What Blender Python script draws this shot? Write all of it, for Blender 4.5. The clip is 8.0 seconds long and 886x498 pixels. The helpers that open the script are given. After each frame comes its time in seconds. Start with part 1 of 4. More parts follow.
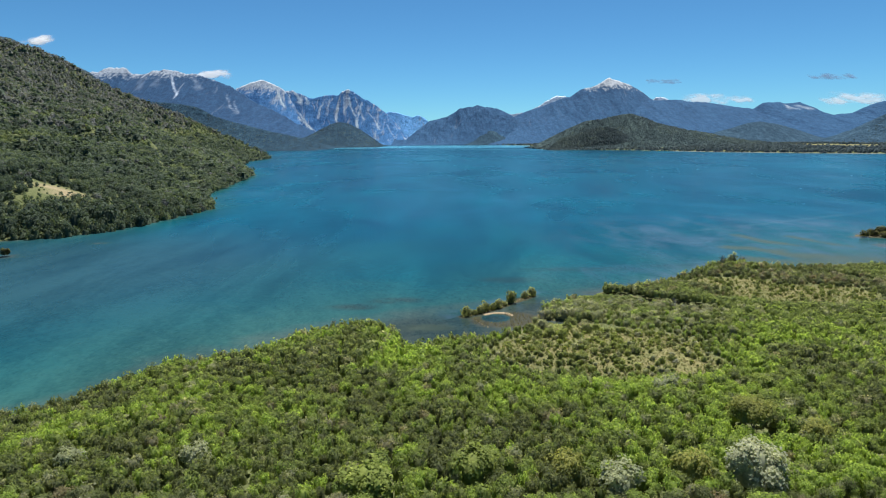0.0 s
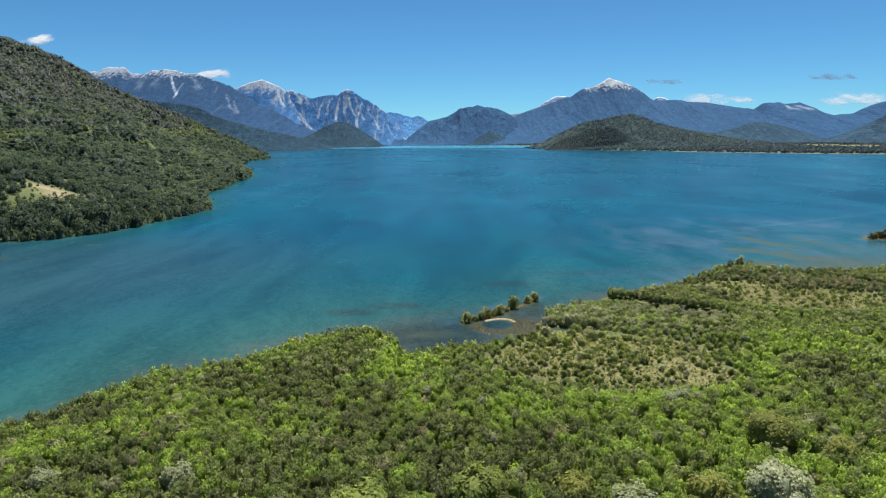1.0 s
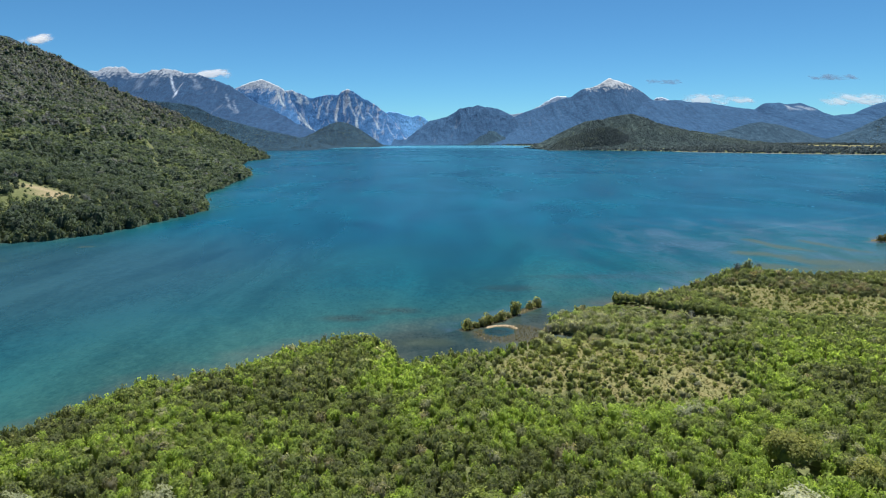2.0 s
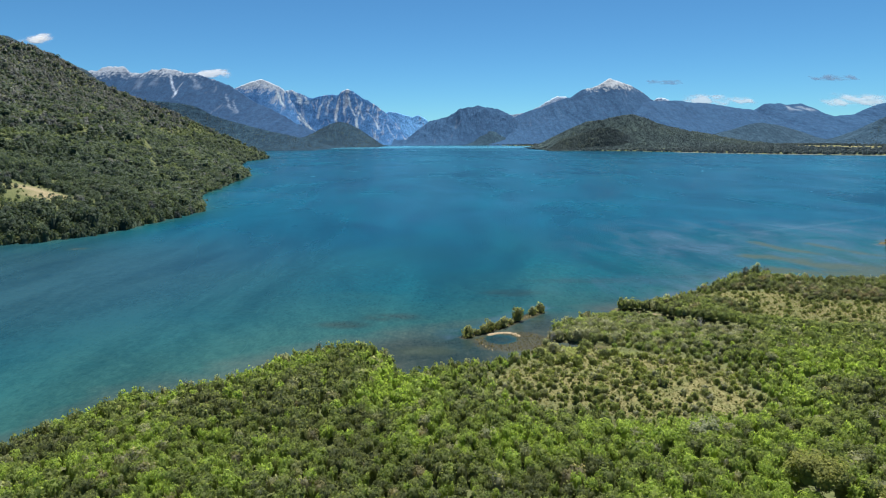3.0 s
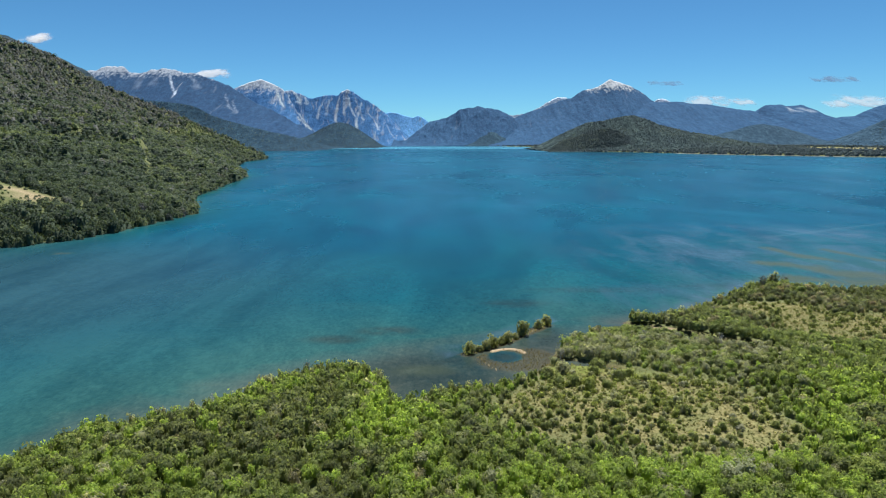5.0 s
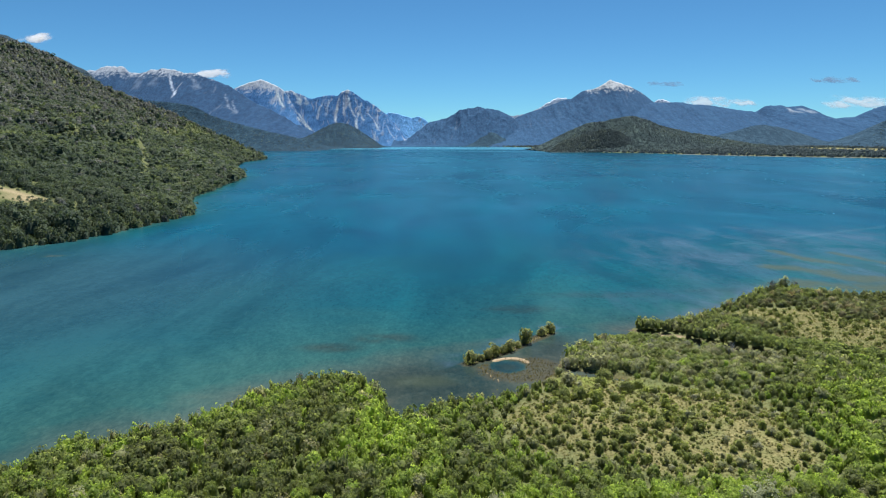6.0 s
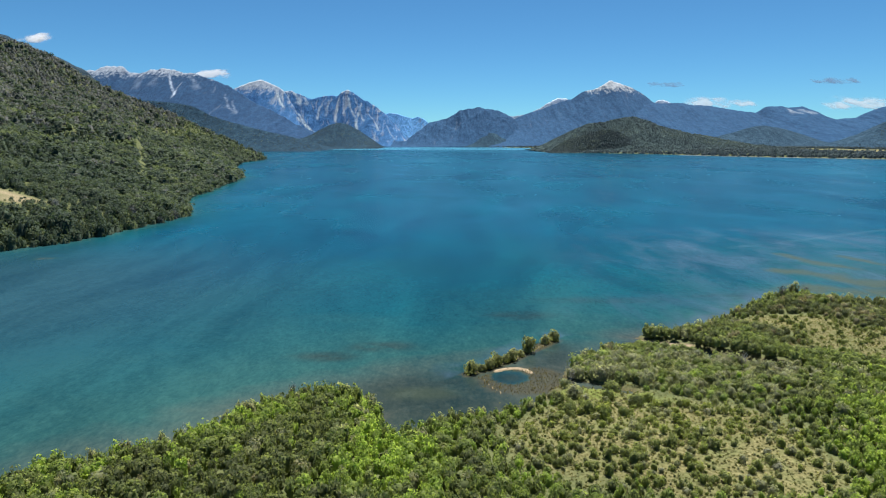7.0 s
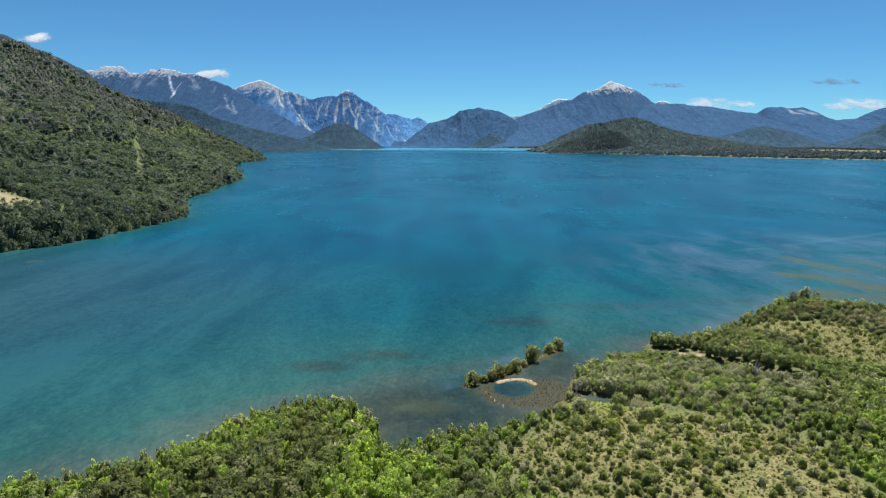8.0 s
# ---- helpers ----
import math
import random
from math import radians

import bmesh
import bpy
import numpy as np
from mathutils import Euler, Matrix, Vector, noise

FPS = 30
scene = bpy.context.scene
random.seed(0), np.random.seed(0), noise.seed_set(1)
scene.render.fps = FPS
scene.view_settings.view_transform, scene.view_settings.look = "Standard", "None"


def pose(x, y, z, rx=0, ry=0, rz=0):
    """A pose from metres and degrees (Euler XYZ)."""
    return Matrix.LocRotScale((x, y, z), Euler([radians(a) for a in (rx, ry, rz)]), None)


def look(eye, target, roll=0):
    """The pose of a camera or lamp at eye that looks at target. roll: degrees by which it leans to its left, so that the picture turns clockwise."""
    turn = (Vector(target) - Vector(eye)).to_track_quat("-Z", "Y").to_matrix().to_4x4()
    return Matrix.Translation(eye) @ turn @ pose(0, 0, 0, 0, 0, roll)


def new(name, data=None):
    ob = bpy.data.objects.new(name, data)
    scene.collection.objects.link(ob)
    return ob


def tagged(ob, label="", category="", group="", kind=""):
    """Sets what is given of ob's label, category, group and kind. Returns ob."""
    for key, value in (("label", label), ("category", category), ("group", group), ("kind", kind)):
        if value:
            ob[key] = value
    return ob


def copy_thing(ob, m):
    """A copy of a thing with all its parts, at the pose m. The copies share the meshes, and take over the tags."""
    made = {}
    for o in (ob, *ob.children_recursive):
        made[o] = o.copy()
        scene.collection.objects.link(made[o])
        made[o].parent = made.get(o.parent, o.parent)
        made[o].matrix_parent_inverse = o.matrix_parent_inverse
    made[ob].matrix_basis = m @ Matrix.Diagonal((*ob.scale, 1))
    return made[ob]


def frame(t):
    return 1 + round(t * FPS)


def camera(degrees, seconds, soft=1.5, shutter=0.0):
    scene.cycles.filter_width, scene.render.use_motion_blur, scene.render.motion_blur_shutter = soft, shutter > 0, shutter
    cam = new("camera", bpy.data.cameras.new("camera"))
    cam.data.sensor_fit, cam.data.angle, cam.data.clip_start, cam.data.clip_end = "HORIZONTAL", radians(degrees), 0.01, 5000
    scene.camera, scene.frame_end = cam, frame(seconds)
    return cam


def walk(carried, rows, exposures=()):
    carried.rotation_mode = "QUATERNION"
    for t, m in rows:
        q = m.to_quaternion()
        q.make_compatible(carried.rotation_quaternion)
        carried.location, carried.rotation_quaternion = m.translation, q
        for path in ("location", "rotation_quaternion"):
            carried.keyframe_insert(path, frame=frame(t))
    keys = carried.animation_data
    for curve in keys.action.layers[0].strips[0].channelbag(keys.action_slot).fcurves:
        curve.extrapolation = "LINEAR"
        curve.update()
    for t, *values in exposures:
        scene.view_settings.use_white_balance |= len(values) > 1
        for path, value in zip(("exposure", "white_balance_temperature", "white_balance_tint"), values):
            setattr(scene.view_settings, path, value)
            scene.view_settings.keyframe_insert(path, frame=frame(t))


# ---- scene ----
# ---------------------------------------------------------------- camera
cam = camera(72.0, 8.0, soft=1.15)
EYE = 50.28
PATH = []
for i in range(17):
    t = i * 0.5
    u = t / 8.0
    pitch = -10.34 + 0.20 * max(0.0, (t - 2.0) / 6.0) ** 1.3
    PATH.append((t, pose(0.05 + 0.1 * u, 2.35 + 6.0 * t, EYE, 90 + pitch, 0.5 - 0.5 * u, 0.0)))
walk(cam, PATH)

# ---------------------------------------------------------------- daylight
SUN_EL, SUN_AZ = 66.0, 12.0          # degrees above the horizon; from straight ahead, clockwise
scene.view_settings.exposure = 1.05
world = bpy.data.worlds.new("world")
scene.world = world
world.use_nodes = True
wn = world.node_tree
sky = wn.nodes.new("ShaderNodeTexSky")
sky.sky_type = "NISHITA"
sky.sun_disc = False
sky.sun_elevation = radians(SUN_EL)
sky.sun_rotation = radians(SUN_AZ)
sky.altitude = 2900
sky.air_density = 1.0
sky.dust_density = 0.2
sky.ozone_density = 2.2
bg = wn.nodes["Background"]
bg.inputs["Strength"].default_value = 0.0525
clear = wn.nodes.new("ShaderNodeMix")          # deep cyan-blue of very clean air
clear.data_type, clear.blend_type = "RGBA", "MULTIPLY"
clear.inputs[0].default_value = 1.0
clear.inputs[7].default_value = (0.405, 0.79, 0.965, 1)
wn.links.new(sky.outputs[0], clear.inputs[6])
wn.links.new(clear.outputs[2], bg.inputs["Color"])

sun_data = bpy.data.lights.new("sun", "SUN")
sun_data.energy = 4.6
sun_data.angle = radians(0.53)
sun_data.color = (1.0, 0.95, 0.87)
sun = new("sun", sun_data)
_d = Vector((math.sin(radians(SUN_AZ)) * math.cos(radians(SUN_EL)), math.cos(radians(SUN_AZ)) * math.cos(radians(SUN_EL)), math.sin(radians(SUN_EL))))
sun.matrix_world = look(_d * 900, (0, 0, 0))

# ---------------------------------------------------------------- number tools
rng = np.random.default_rng(7)


def vnoise(x, y, seed=0.0):
    """Smooth value noise in 0..1."""
    ix, iy = np.floor(x), np.floor(y)
    fx, fy = x - ix, y - iy
    fx, fy = fx * fx * (3 - 2 * fx), fy * fy * (3 - 2 * fy)

    def h(a, b):
        v = np.sin(a * 127.1 + b * 311.7 + seed * 74.7) * 43758.5453
        return v - np.floor(v)
    top = h(ix, iy) * (1 - fx) + h(ix + 1, iy) * fx
    low = h(ix, iy + 1) * (1 - fx) + h(ix + 1, iy + 1) * fx
    return top * (1 - fy) + low * fy


def fbm(x, y, octaves=4, seed=0.0):
    """Layered noise, about -1..1."""
    total, amp, f, norm = 0.0, 1.0, 1.0, 0.0
    for o in range(octaves):
        total = total + amp * (vnoise(x * f, y * f, seed + o * 3.1) * 2 - 1)
        norm += amp
        amp, f = amp * 0.5, f * 2.03
    return total / norm


def ridged(x, y, octaves=4, seed=0.0):
    total, amp, f, norm = 0.0, 1.0, 1.0, 0.0
    for o in range(octaves):
        total = total + amp * (1 - np.abs(vnoise(x * f, y * f, seed + o * 5.3) * 2 - 1))
        norm += amp
        amp, f = amp * 0.5, f * 2.1
    return total / norm


def seg_distance(x, y, a, b):
    ax, ay, bx, by = a[0], a[1], b[0], b[1]
    dx, dy = bx - ax, by - ay
    k = np.clip(((x - ax) * dx + (y - ay) * dy) / (dx * dx + dy * dy), 0, 1)
    return np.hypot(x - ax - k * dx, y - ay - k * dy), k


def inside_distance(x, y, poly):
    """Distance to a closed outline, positive inside."""
    best = np.full(x.shape, 1e9)
    odd = np.zeros(x.shape, bool)
    for a, b in zip(poly, poly[1:] + poly[:1]):
        best = np.minimum(best, seg_distance(x, y, a, b)[0])
        cross = (a[1] > y) != (b[1] > y)
        if a[1] != b[1]:
            odd ^= cross & (x < (b[0] - a[0]) * (y - a[1]) / (b[1] - a[1]) + a[0])
    return np.where(odd, best, -best)


def line_distance(x, y, pts):
    best = np.full(x.shape, 1e9)
    for a, b in zip(pts[:-1], pts[1:]):
        best = np.minimum(best, seg_distance(x, y, a, b)[0])
    return best


def smooth(a, b, v):
    k = np.clip((v - a) / (b - a), 0, 1)
    return k * k * (3 - 2 * k)


# ---------------------------------------------------------------- plan of the land
NEAR_LAND = [(-4800, -900), (-700, -160), (-300, -20), (-130, 72), (-95, 92), (-79, 104), (-70, 112), (-66, 122), (-61, 131), (-48, 136),
             (-41, 142), (-35, 152), (-27, 157.5), (-18, 159), (-12, 150), (-8, 140.5), (-5, 141), (-1, 146), (10, 149.5), (19, 156),
             (26, 165), (30, 176), (38, 183.5), (44, 187), (47, 191), (47.5, 194.5), (54, 197), (62, 198), (70, 201.5), (81, 212.5), (93, 222),
             (104, 232), (113, 236), (119, 229), (134, 226), (164, 227), (230, 236), (420, 300), (1000, 500), (2200, 900), (4800, 1250),
             (4800, -4800), (-4800, -4800)]
HILL_LAND = [(-4800, -300), (-1200, 40), (-420, 225), (-262, 296), (-215, 318), (-203, 325), (-189, 346), (-182, 383), (-178, 413), (-175, 450),
             (-196, 500), (-228, 575), (-229, 625), (-248, 720), (-269, 862), (-330, 1010), (-380, 1150), (-452, 1420), (-460, 1640),
             (-540, 1740), (-860, 1900), (-1050, 2400), (-770, 2770), (-728, 3016), (-678, 3310), (-640, 3800), (-541, 4110), (-440, 4440),
             (-520, 4560), (-1000, 4900), (-4900, 4900)]
FAR_LAND = [(-1000, 4900), (-500, 4590), (-157, 4540), (80, 4420), (250, 4157), (400, 3900), (522, 3667), (640, 3300), (600, 2900), (470, 2620),
            (415, 2485), (464, 2352), (654, 2262), (716, 2140), (820, 1927), (921, 1780), (1022, 1679), (1134, 1582), (1500, 1430), (2400, 1400),
            (4900, 1500), (4900, 4900)]
CREST = [(-440, 1660, 0), (-459, 1640, 1), (-487, 1600, 25), (-544, 1560, 57), (-596, 1520, 88), (-654, 1500, 117), (-710, 1480, 141), (-758, 1450, 165),
         (-802, 1420, 197), (-850, 1400, 232), (-897, 1380, 253), (-942, 1360, 262), (-988, 1330, 274), (-1500, 1100, 380), (-3000, 400, 520)]
CHANNEL = [(40, 198), (47, 193), (51, 189), (55, 186.4), (59, 183.6), (64, 180), (68, 176.5), (73, 173)]
SPIT = [(5.5, 170), (10.8, 174), (16, 178.8), (20.5, 184.2), (28.3, 192.7)]
REEDS = [(7, 169.5), (9, 165.3), (11.5, 162.2), (15, 160.6), (19, 161.5), (23.5, 165.2), (26, 166.5)]
BAR = [(11.8, 171.8), (13.8, 173.0), (16.3, 173.6), (18.4, 172.6), (19.2, 171.0)]
STRAND = [(6.6, 168.4), (7.8, 168.2), (8.8, 167.2), (9.2, 165.4), (9.9, 164.2), (10.4, 162.4), (11.6, 161.0), (11.9, 159.6)]
CREEK = [(20.0, 167.2), (25.0, 166.0), (29.5, 163.9), (33.5, 161.8), (37.5, 159.6)]
SAND = [(50.0, 191.4), (52, 190.6), (56, 188.6), (60.5, 186.3)]


def crest_at(x, y):
    """Distance to the crest of the near hill, its height there, and the side (above zero towards the lake)."""
    best = np.full(x.shape, 1e9)
    top = np.zeros(x.shape)
    side = np.zeros(x.shape)
    for a, b in zip(CREST[:-1], CREST[1:]):
        dist, k = seg_distance(x, y, a, b)
        s = (b[0] - a[0]) * (y - a[1]) - (b[1] - a[1]) * (x - a[0])
        near = dist < best
        best = np.where(near, dist, best)
        top = np.where(near, a[2] + k * (b[2] - a[2]), top)
        side = np.where(near, s, side)
    return best, top, side


def hill_height(x, y, d):
    best, top, side = crest_at(x, y)
    u = np.clip(d / (d + best + 1e-6), 0, 1)
    bluff = 11 * (1 - np.exp(-np.maximum(d, 0) / 28.0))
    front = np.minimum(bluff, top + 4) * (1 - u) + top * u ** 0.9 + 30 * fbm(x / 150, y / 150, 4, 2.0) * np.clip(d / 160, 0, 1) * (1 - u ** 2) * np.clip(top / 60, 0, 1)
    along = y - 0.25 * x + 40 * fbm(x / 120, y / 120, 3, 2.6)
    front = front + 20 * (ridged(along / 150, x / 420, 3, 2.8) - 0.62) * np.clip(d / 90, 0, 1) * (1 - u ** 2) * np.clip(top / 60, 0, 1)      # spurs and gullies
    back = np.maximum(top - 0.5 * best, np.minimum(6 + 0.02 * d, 20))
    return np.where(side > 0, np.maximum(front, 0.6), 0) + np.where(side > 0, 0, np.minimum(back, 0.6 + d * 0.6))


def height(x, y):
    """Height of the ground; below zero is the bed of the lake."""
    da, db, dc = inside_distance(x, y, NEAR_LAND), inside_distance(x, y, HILL_LAND), inside_distance(x, y, FAR_LAND)
    wob = 1.6 * fbm(x / 9, y / 9, 3, 4.0)
    da = da + wob
    db = db + wob
    off = np.maximum(np.maximum(da, db), dc)
    shoal = 0.11 + 0.03 * smooth(-40, -120, x)
    shoal = np.where(db > da, 0.6, shoal)          # bed made steep by the hill, darkening the water as shade and reflection do
    bed = -0.15 - np.minimum(-off * shoal, 30)
    # shallows by the spit and by the bay on the far side
    e1 = np.hypot((x - 8) / 26, (y - 165) / 24)
    e2 = np.hypot((x - 200) / 95, (y - 290) / 75)
    bed = bed * (0.3 + 0.7 * smooth(0.55, 1.25, e1)) * (0.2 + 0.8 * smooth(0.5, 1.4, e2))
    h = bed
    h = np.where(da > 0, 0.25 + 1.1 * (1 - np.exp(-da / 14)) + 0.25 * fbm(x / 6, y / 6, 3, 1.0) * np.clip(da / 5, 0, 1), h)
    h = np.where(db > 0, hill_height(x, y, db), h)
    h = np.where(dc > 0, 0.5 + 9 * (1 - np.exp(-dc / 260)) + 3 * fbm(x / 200, y / 200, 3, 8.0) * np.clip(dc / 200, 0, 1), h)
    ch = line_distance(x, y, CHANNEL)
    h = np.where(ch < 3.4, np.minimum(h, -0.5 + 0.2 * ch), h)
    ck = line_distance(x, y, CREEK)
    h = np.where(ck < 1.9, np.minimum(h, -0.4 + 0.22 * ck), h)
    for pts, w, top in ((SPIT, 0.5, 0.14), (BAR, 0.5, 0.24), (STRAND, 0.22, 0.06), (SAND, 0.4, 0.36)):
        d = line_distance(x, y, pts) + min(0.5, 0.25 * w) * fbm(x / 1.3, y / 1.3, 2, 6.0)
        h = np.where(d < w + 1.5, np.maximum(h, top - 0.6 * np.maximum(0, d - w * 0.6)), h)
    for cx, cy, r, top in ((-195, 268, 5, 1.0), (-172, 301.8, 1.7, 0.25), (221, 305, 11, 0.9), (207, 301, 4, 0.6), (204, 276, 5, 0.4)):
        d = np.hypot(x - cx, (y - cy) * 1.3) + 1.2 * fbm(x / 3, y / 3, 2, 9.0)
        h = np.where(d < r + 4, np.maximum(h, top * (1 - (d / r) ** 2)), h)
    return h


def clearing_edge(x, y):
    """Below 1 in the open grassy places of the near land, growing outwards."""
    w = 0.22 * fbm(x / 7, y / 7, 3, 12.0)
    e = np.minimum(np.hypot((x - 36) / 25, (y - 139) / 17), np.hypot((x - 50) / 12, (y - 131) / 10))
    e = np.minimum(e, np.hypot((x - 31) / 11, (y - 158) / 4.5))
    e = np.minimum(e, np.minimum(np.hypot((x - 97) / 15, (y - 204) / 9), np.hypot((x - 112) / 25, (y - 187) / 13)))
    return e + w


def clearing_mask(x, y):
    return smooth(1.12, 0.8, clearing_edge(x, y))


def hill_meadow(x, y):
    """Below 1 on the dry meadow of the near hill."""
    u, v = 0.2 * (x + 233) + 0.98 * (y - 374), 0.98 * (x + 233) - 0.2 * (y - 374)
    return np.hypot(u / 9.0, v / 8.0)


def meadow_mask(x, y):
    e = np.hypot((x - 1470) / 210, (y - 2430) / 320)
    e = np.minimum(e, np.hypot((x - 1640) / 60, (y - 2500) / 120))
    e = np.minimum(e, hill_meadow(x, y))
    return smooth(1.1, 0.9, e + 0.25 * fbm(x / 60, y / 60, 3, 13.0) + 0.5 * smooth(900, 1200, y) * fbm(x / 50, y / 70, 3, 13.5))


def lush_mask(x, y):
    """Fresh green grass beside the creek."""
    e = np.minimum(np.hypot((x - 29) / 6, (y - 158.2) / 4.2), np.hypot((x - 40) / 5, (y - 155) / 3))
    return smooth(1.15, 0.8, e + 0.3 * fbm(x / 3, y / 3, 3, 16.0))


def marsh_mask(x, y):
    """1 in the flooded reeds round the pond, 0 in the pond and the open water."""
    e = np.hypot((x - 17.5) / 10.5, (y - 166.5) / 8) + 0.2 * fbm(x / 4, y / 4, 3, 14.0)
    e = np.minimum(e, line_distance(x, y, SPIT) / 1.7)
    return smooth(1.1, 0.75, e) * smooth(0.85, 1.1, np.hypot((x - 14.4) / 4.2, (y - 168.4) / 3.9))


def sand_and_haze_mask(x, y):
    m = np.zeros(x.shape)
    for pts, w, pure in ((BAR, 0.30, 0.9), (STRAND, 0.12, 0.3), (SAND, 0.35, 0.95)):
        m = np.maximum(m, pure * smooth(w + 0.7, w, line_distance(x, y, pts) + 0.35 * fbm(x / 1.5, y / 1.5, 2, 17.0)))
    m = np.maximum(m, smooth(1.2, 0.8, np.hypot(x + 172, y - 301.8) / 1.6))
    m = np.maximum(m, 0.62 * smooth(1.1, 0.8, hill_meadow(x, y) + 0.6 * fbm(x / 9, y / 5, 3, 15.0)))
    # paleness of haze over the far meadow, mixed in as sand colour
    m = np.maximum(m, 0.22 * meadow_mask(x, y) * (y > 1500))
    return m


# ---------------------------------------------------------------- materials
def material(name):
    m = bpy.data.materials.new(name)
    m.use_nodes = True
    nt = m.node_tree
    return m, nt, nt.nodes["Principled BSDF"]


def node(nt, kind, **sets):
    n = nt.nodes.new(kind)
    for key, value in sets.items():
        n.inputs[key.replace("_", " ")].default_value = value
    return n


def ramp(nt, source, stops):
    r = nt.nodes.new("ShaderNodeValToRGB")
    els = r.color_ramp.elements
    while len(els) < len(stops):
        els.new(0.5)
    for e, (p, c) in zip(els, stops):
        e.position, e.color = p, (*c, 1) if len(c) == 3 else c
    nt.links.new(source, r.inputs[0])
    return r.outputs[0]


def mix(nt, fac, a, b, blend="MIX"):
    n = nt.nodes.new("ShaderNodeMix")
    n.data_type, n.blend_type = "RGBA", blend
    for sock, v in ((n.inputs[0], fac), (n.inputs[6], a), (n.inputs[7], b)):
        if isinstance(v, (int, float)):
            sock.default_value = v
        elif isinstance(v, tuple):
            sock.default_value = (*v, 1)
        else:
            nt.links.new(v, sock)
    return n.outputs[2]


def maths(nt, op, a, b=0.0, c=None):
    n = nt.nodes.new("ShaderNodeMath")
    n.operation = op
    for i, v in enumerate((a, b) if c is None else (a, b, c)):
        if isinstance(v, (int, float)):
            n.inputs[i].default_value = v
        else:
            nt.links.new(v, n.inputs[i])
    return n.outputs[0]


def attribute(nt, name):
    n = nt.nodes.new("ShaderNodeAttribute")
    n.attribute_name = name
    return n.outputs["Fac"]


def noise_at(nt, scale, detail=4.0, rough=0.55, stretch=None, turn=0.0, warp=0.0):
    tc = nt.nodes.new("ShaderNodeTexCoord")
    n = node(nt, "ShaderNodeTexNoise", Scale=scale, Detail=detail, Roughness=rough)
    if stretch:
        mp = nt.nodes.new("ShaderNodeMapping")
        mp.inputs["Scale"].default_value = stretch
        mp.inputs["Rotation"].default_value = (0, 0, radians(turn))
        n.inputs["Distortion"].default_value = warp
        nt.links.new(tc.outputs["Object"], mp.inputs[0])
        nt.links.new(mp.outputs[0], n.inputs["Vector"])
    else:
        nt.links.new(tc.outputs["Object"], n.inputs["Vector"])
    return n.outputs[0]


def bump(nt, shader, source, strength, distance):
    b = node(nt, "ShaderNodeBump", Strength=strength, Distance=distance)
    nt.links.new(source, b.inputs["Height"])
    nt.links.new(b.outputs[0], shader.inputs["Normal"])


def ground_material():
    m, nt, p = material("ground_soil_and_grass")
    fine, mid, wide = noise_at(nt, 1.6, 6), noise_at(nt, 0.22, 4), noise_at(nt, 0.03, 3)
    soil = ramp(nt, fine, [(0.3, (0.066, 0.082, 0.034)), (0.7, (0.125, 0.140, 0.058))])
    grass = ramp(nt, fine, [(0.30, (0.078, 0.077, 0.033)), (0.5, (0.146, 0.138, 0.058)), (0.70, (0.226, 0.203, 0.100))])
    green = ramp(nt, fine, [(0.3, (0.092, 0.102, 0.040)), (0.7, (0.155, 0.160, 0.064))])
    grass = mix(nt, ramp(nt, mid, [(0.44, (0, 0, 0)), (0.62, (1, 1, 1))]), grass, green)
    c_lush = ramp(nt, fine, [(0.3, (0.100, 0.125, 0.030)), (0.7, (0.165, 0.195, 0.048))])
    grass = mix(nt, attribute(nt, "lush"), grass, c_lush)
    sand = ramp(nt, fine, [(0.3, (0.27, 0.21, 0.14)), (0.7, (0.40, 0.32, 0.22))])
    reed = ramp(nt, fine, [(0.3, (0.055, 0.052, 0.028)), (0.7, (0.12, 0.10, 0.055))])
    c = mix(nt, attribute(nt, "grass"), soil, grass)
    c = mix(nt, attribute(nt, "reed"), c, reed)
    c = mix(nt, attribute(nt, "sand"), c, sand)
    c = mix(nt, 0.35, c, ramp(nt, wide, [(0.3, (0.6, 0.6, 0.6)), (0.7, (1.2, 1.2, 1.2))]), "MULTIPLY")
    nt.links.new(c, p.inputs["Base Color"])
    p.inputs["Roughness"].default_value = 0.95
    p.inputs["Specular IOR Level"].default_value = 0.15
    bump(nt, p, fine, 0.6, 0.3)
    return m


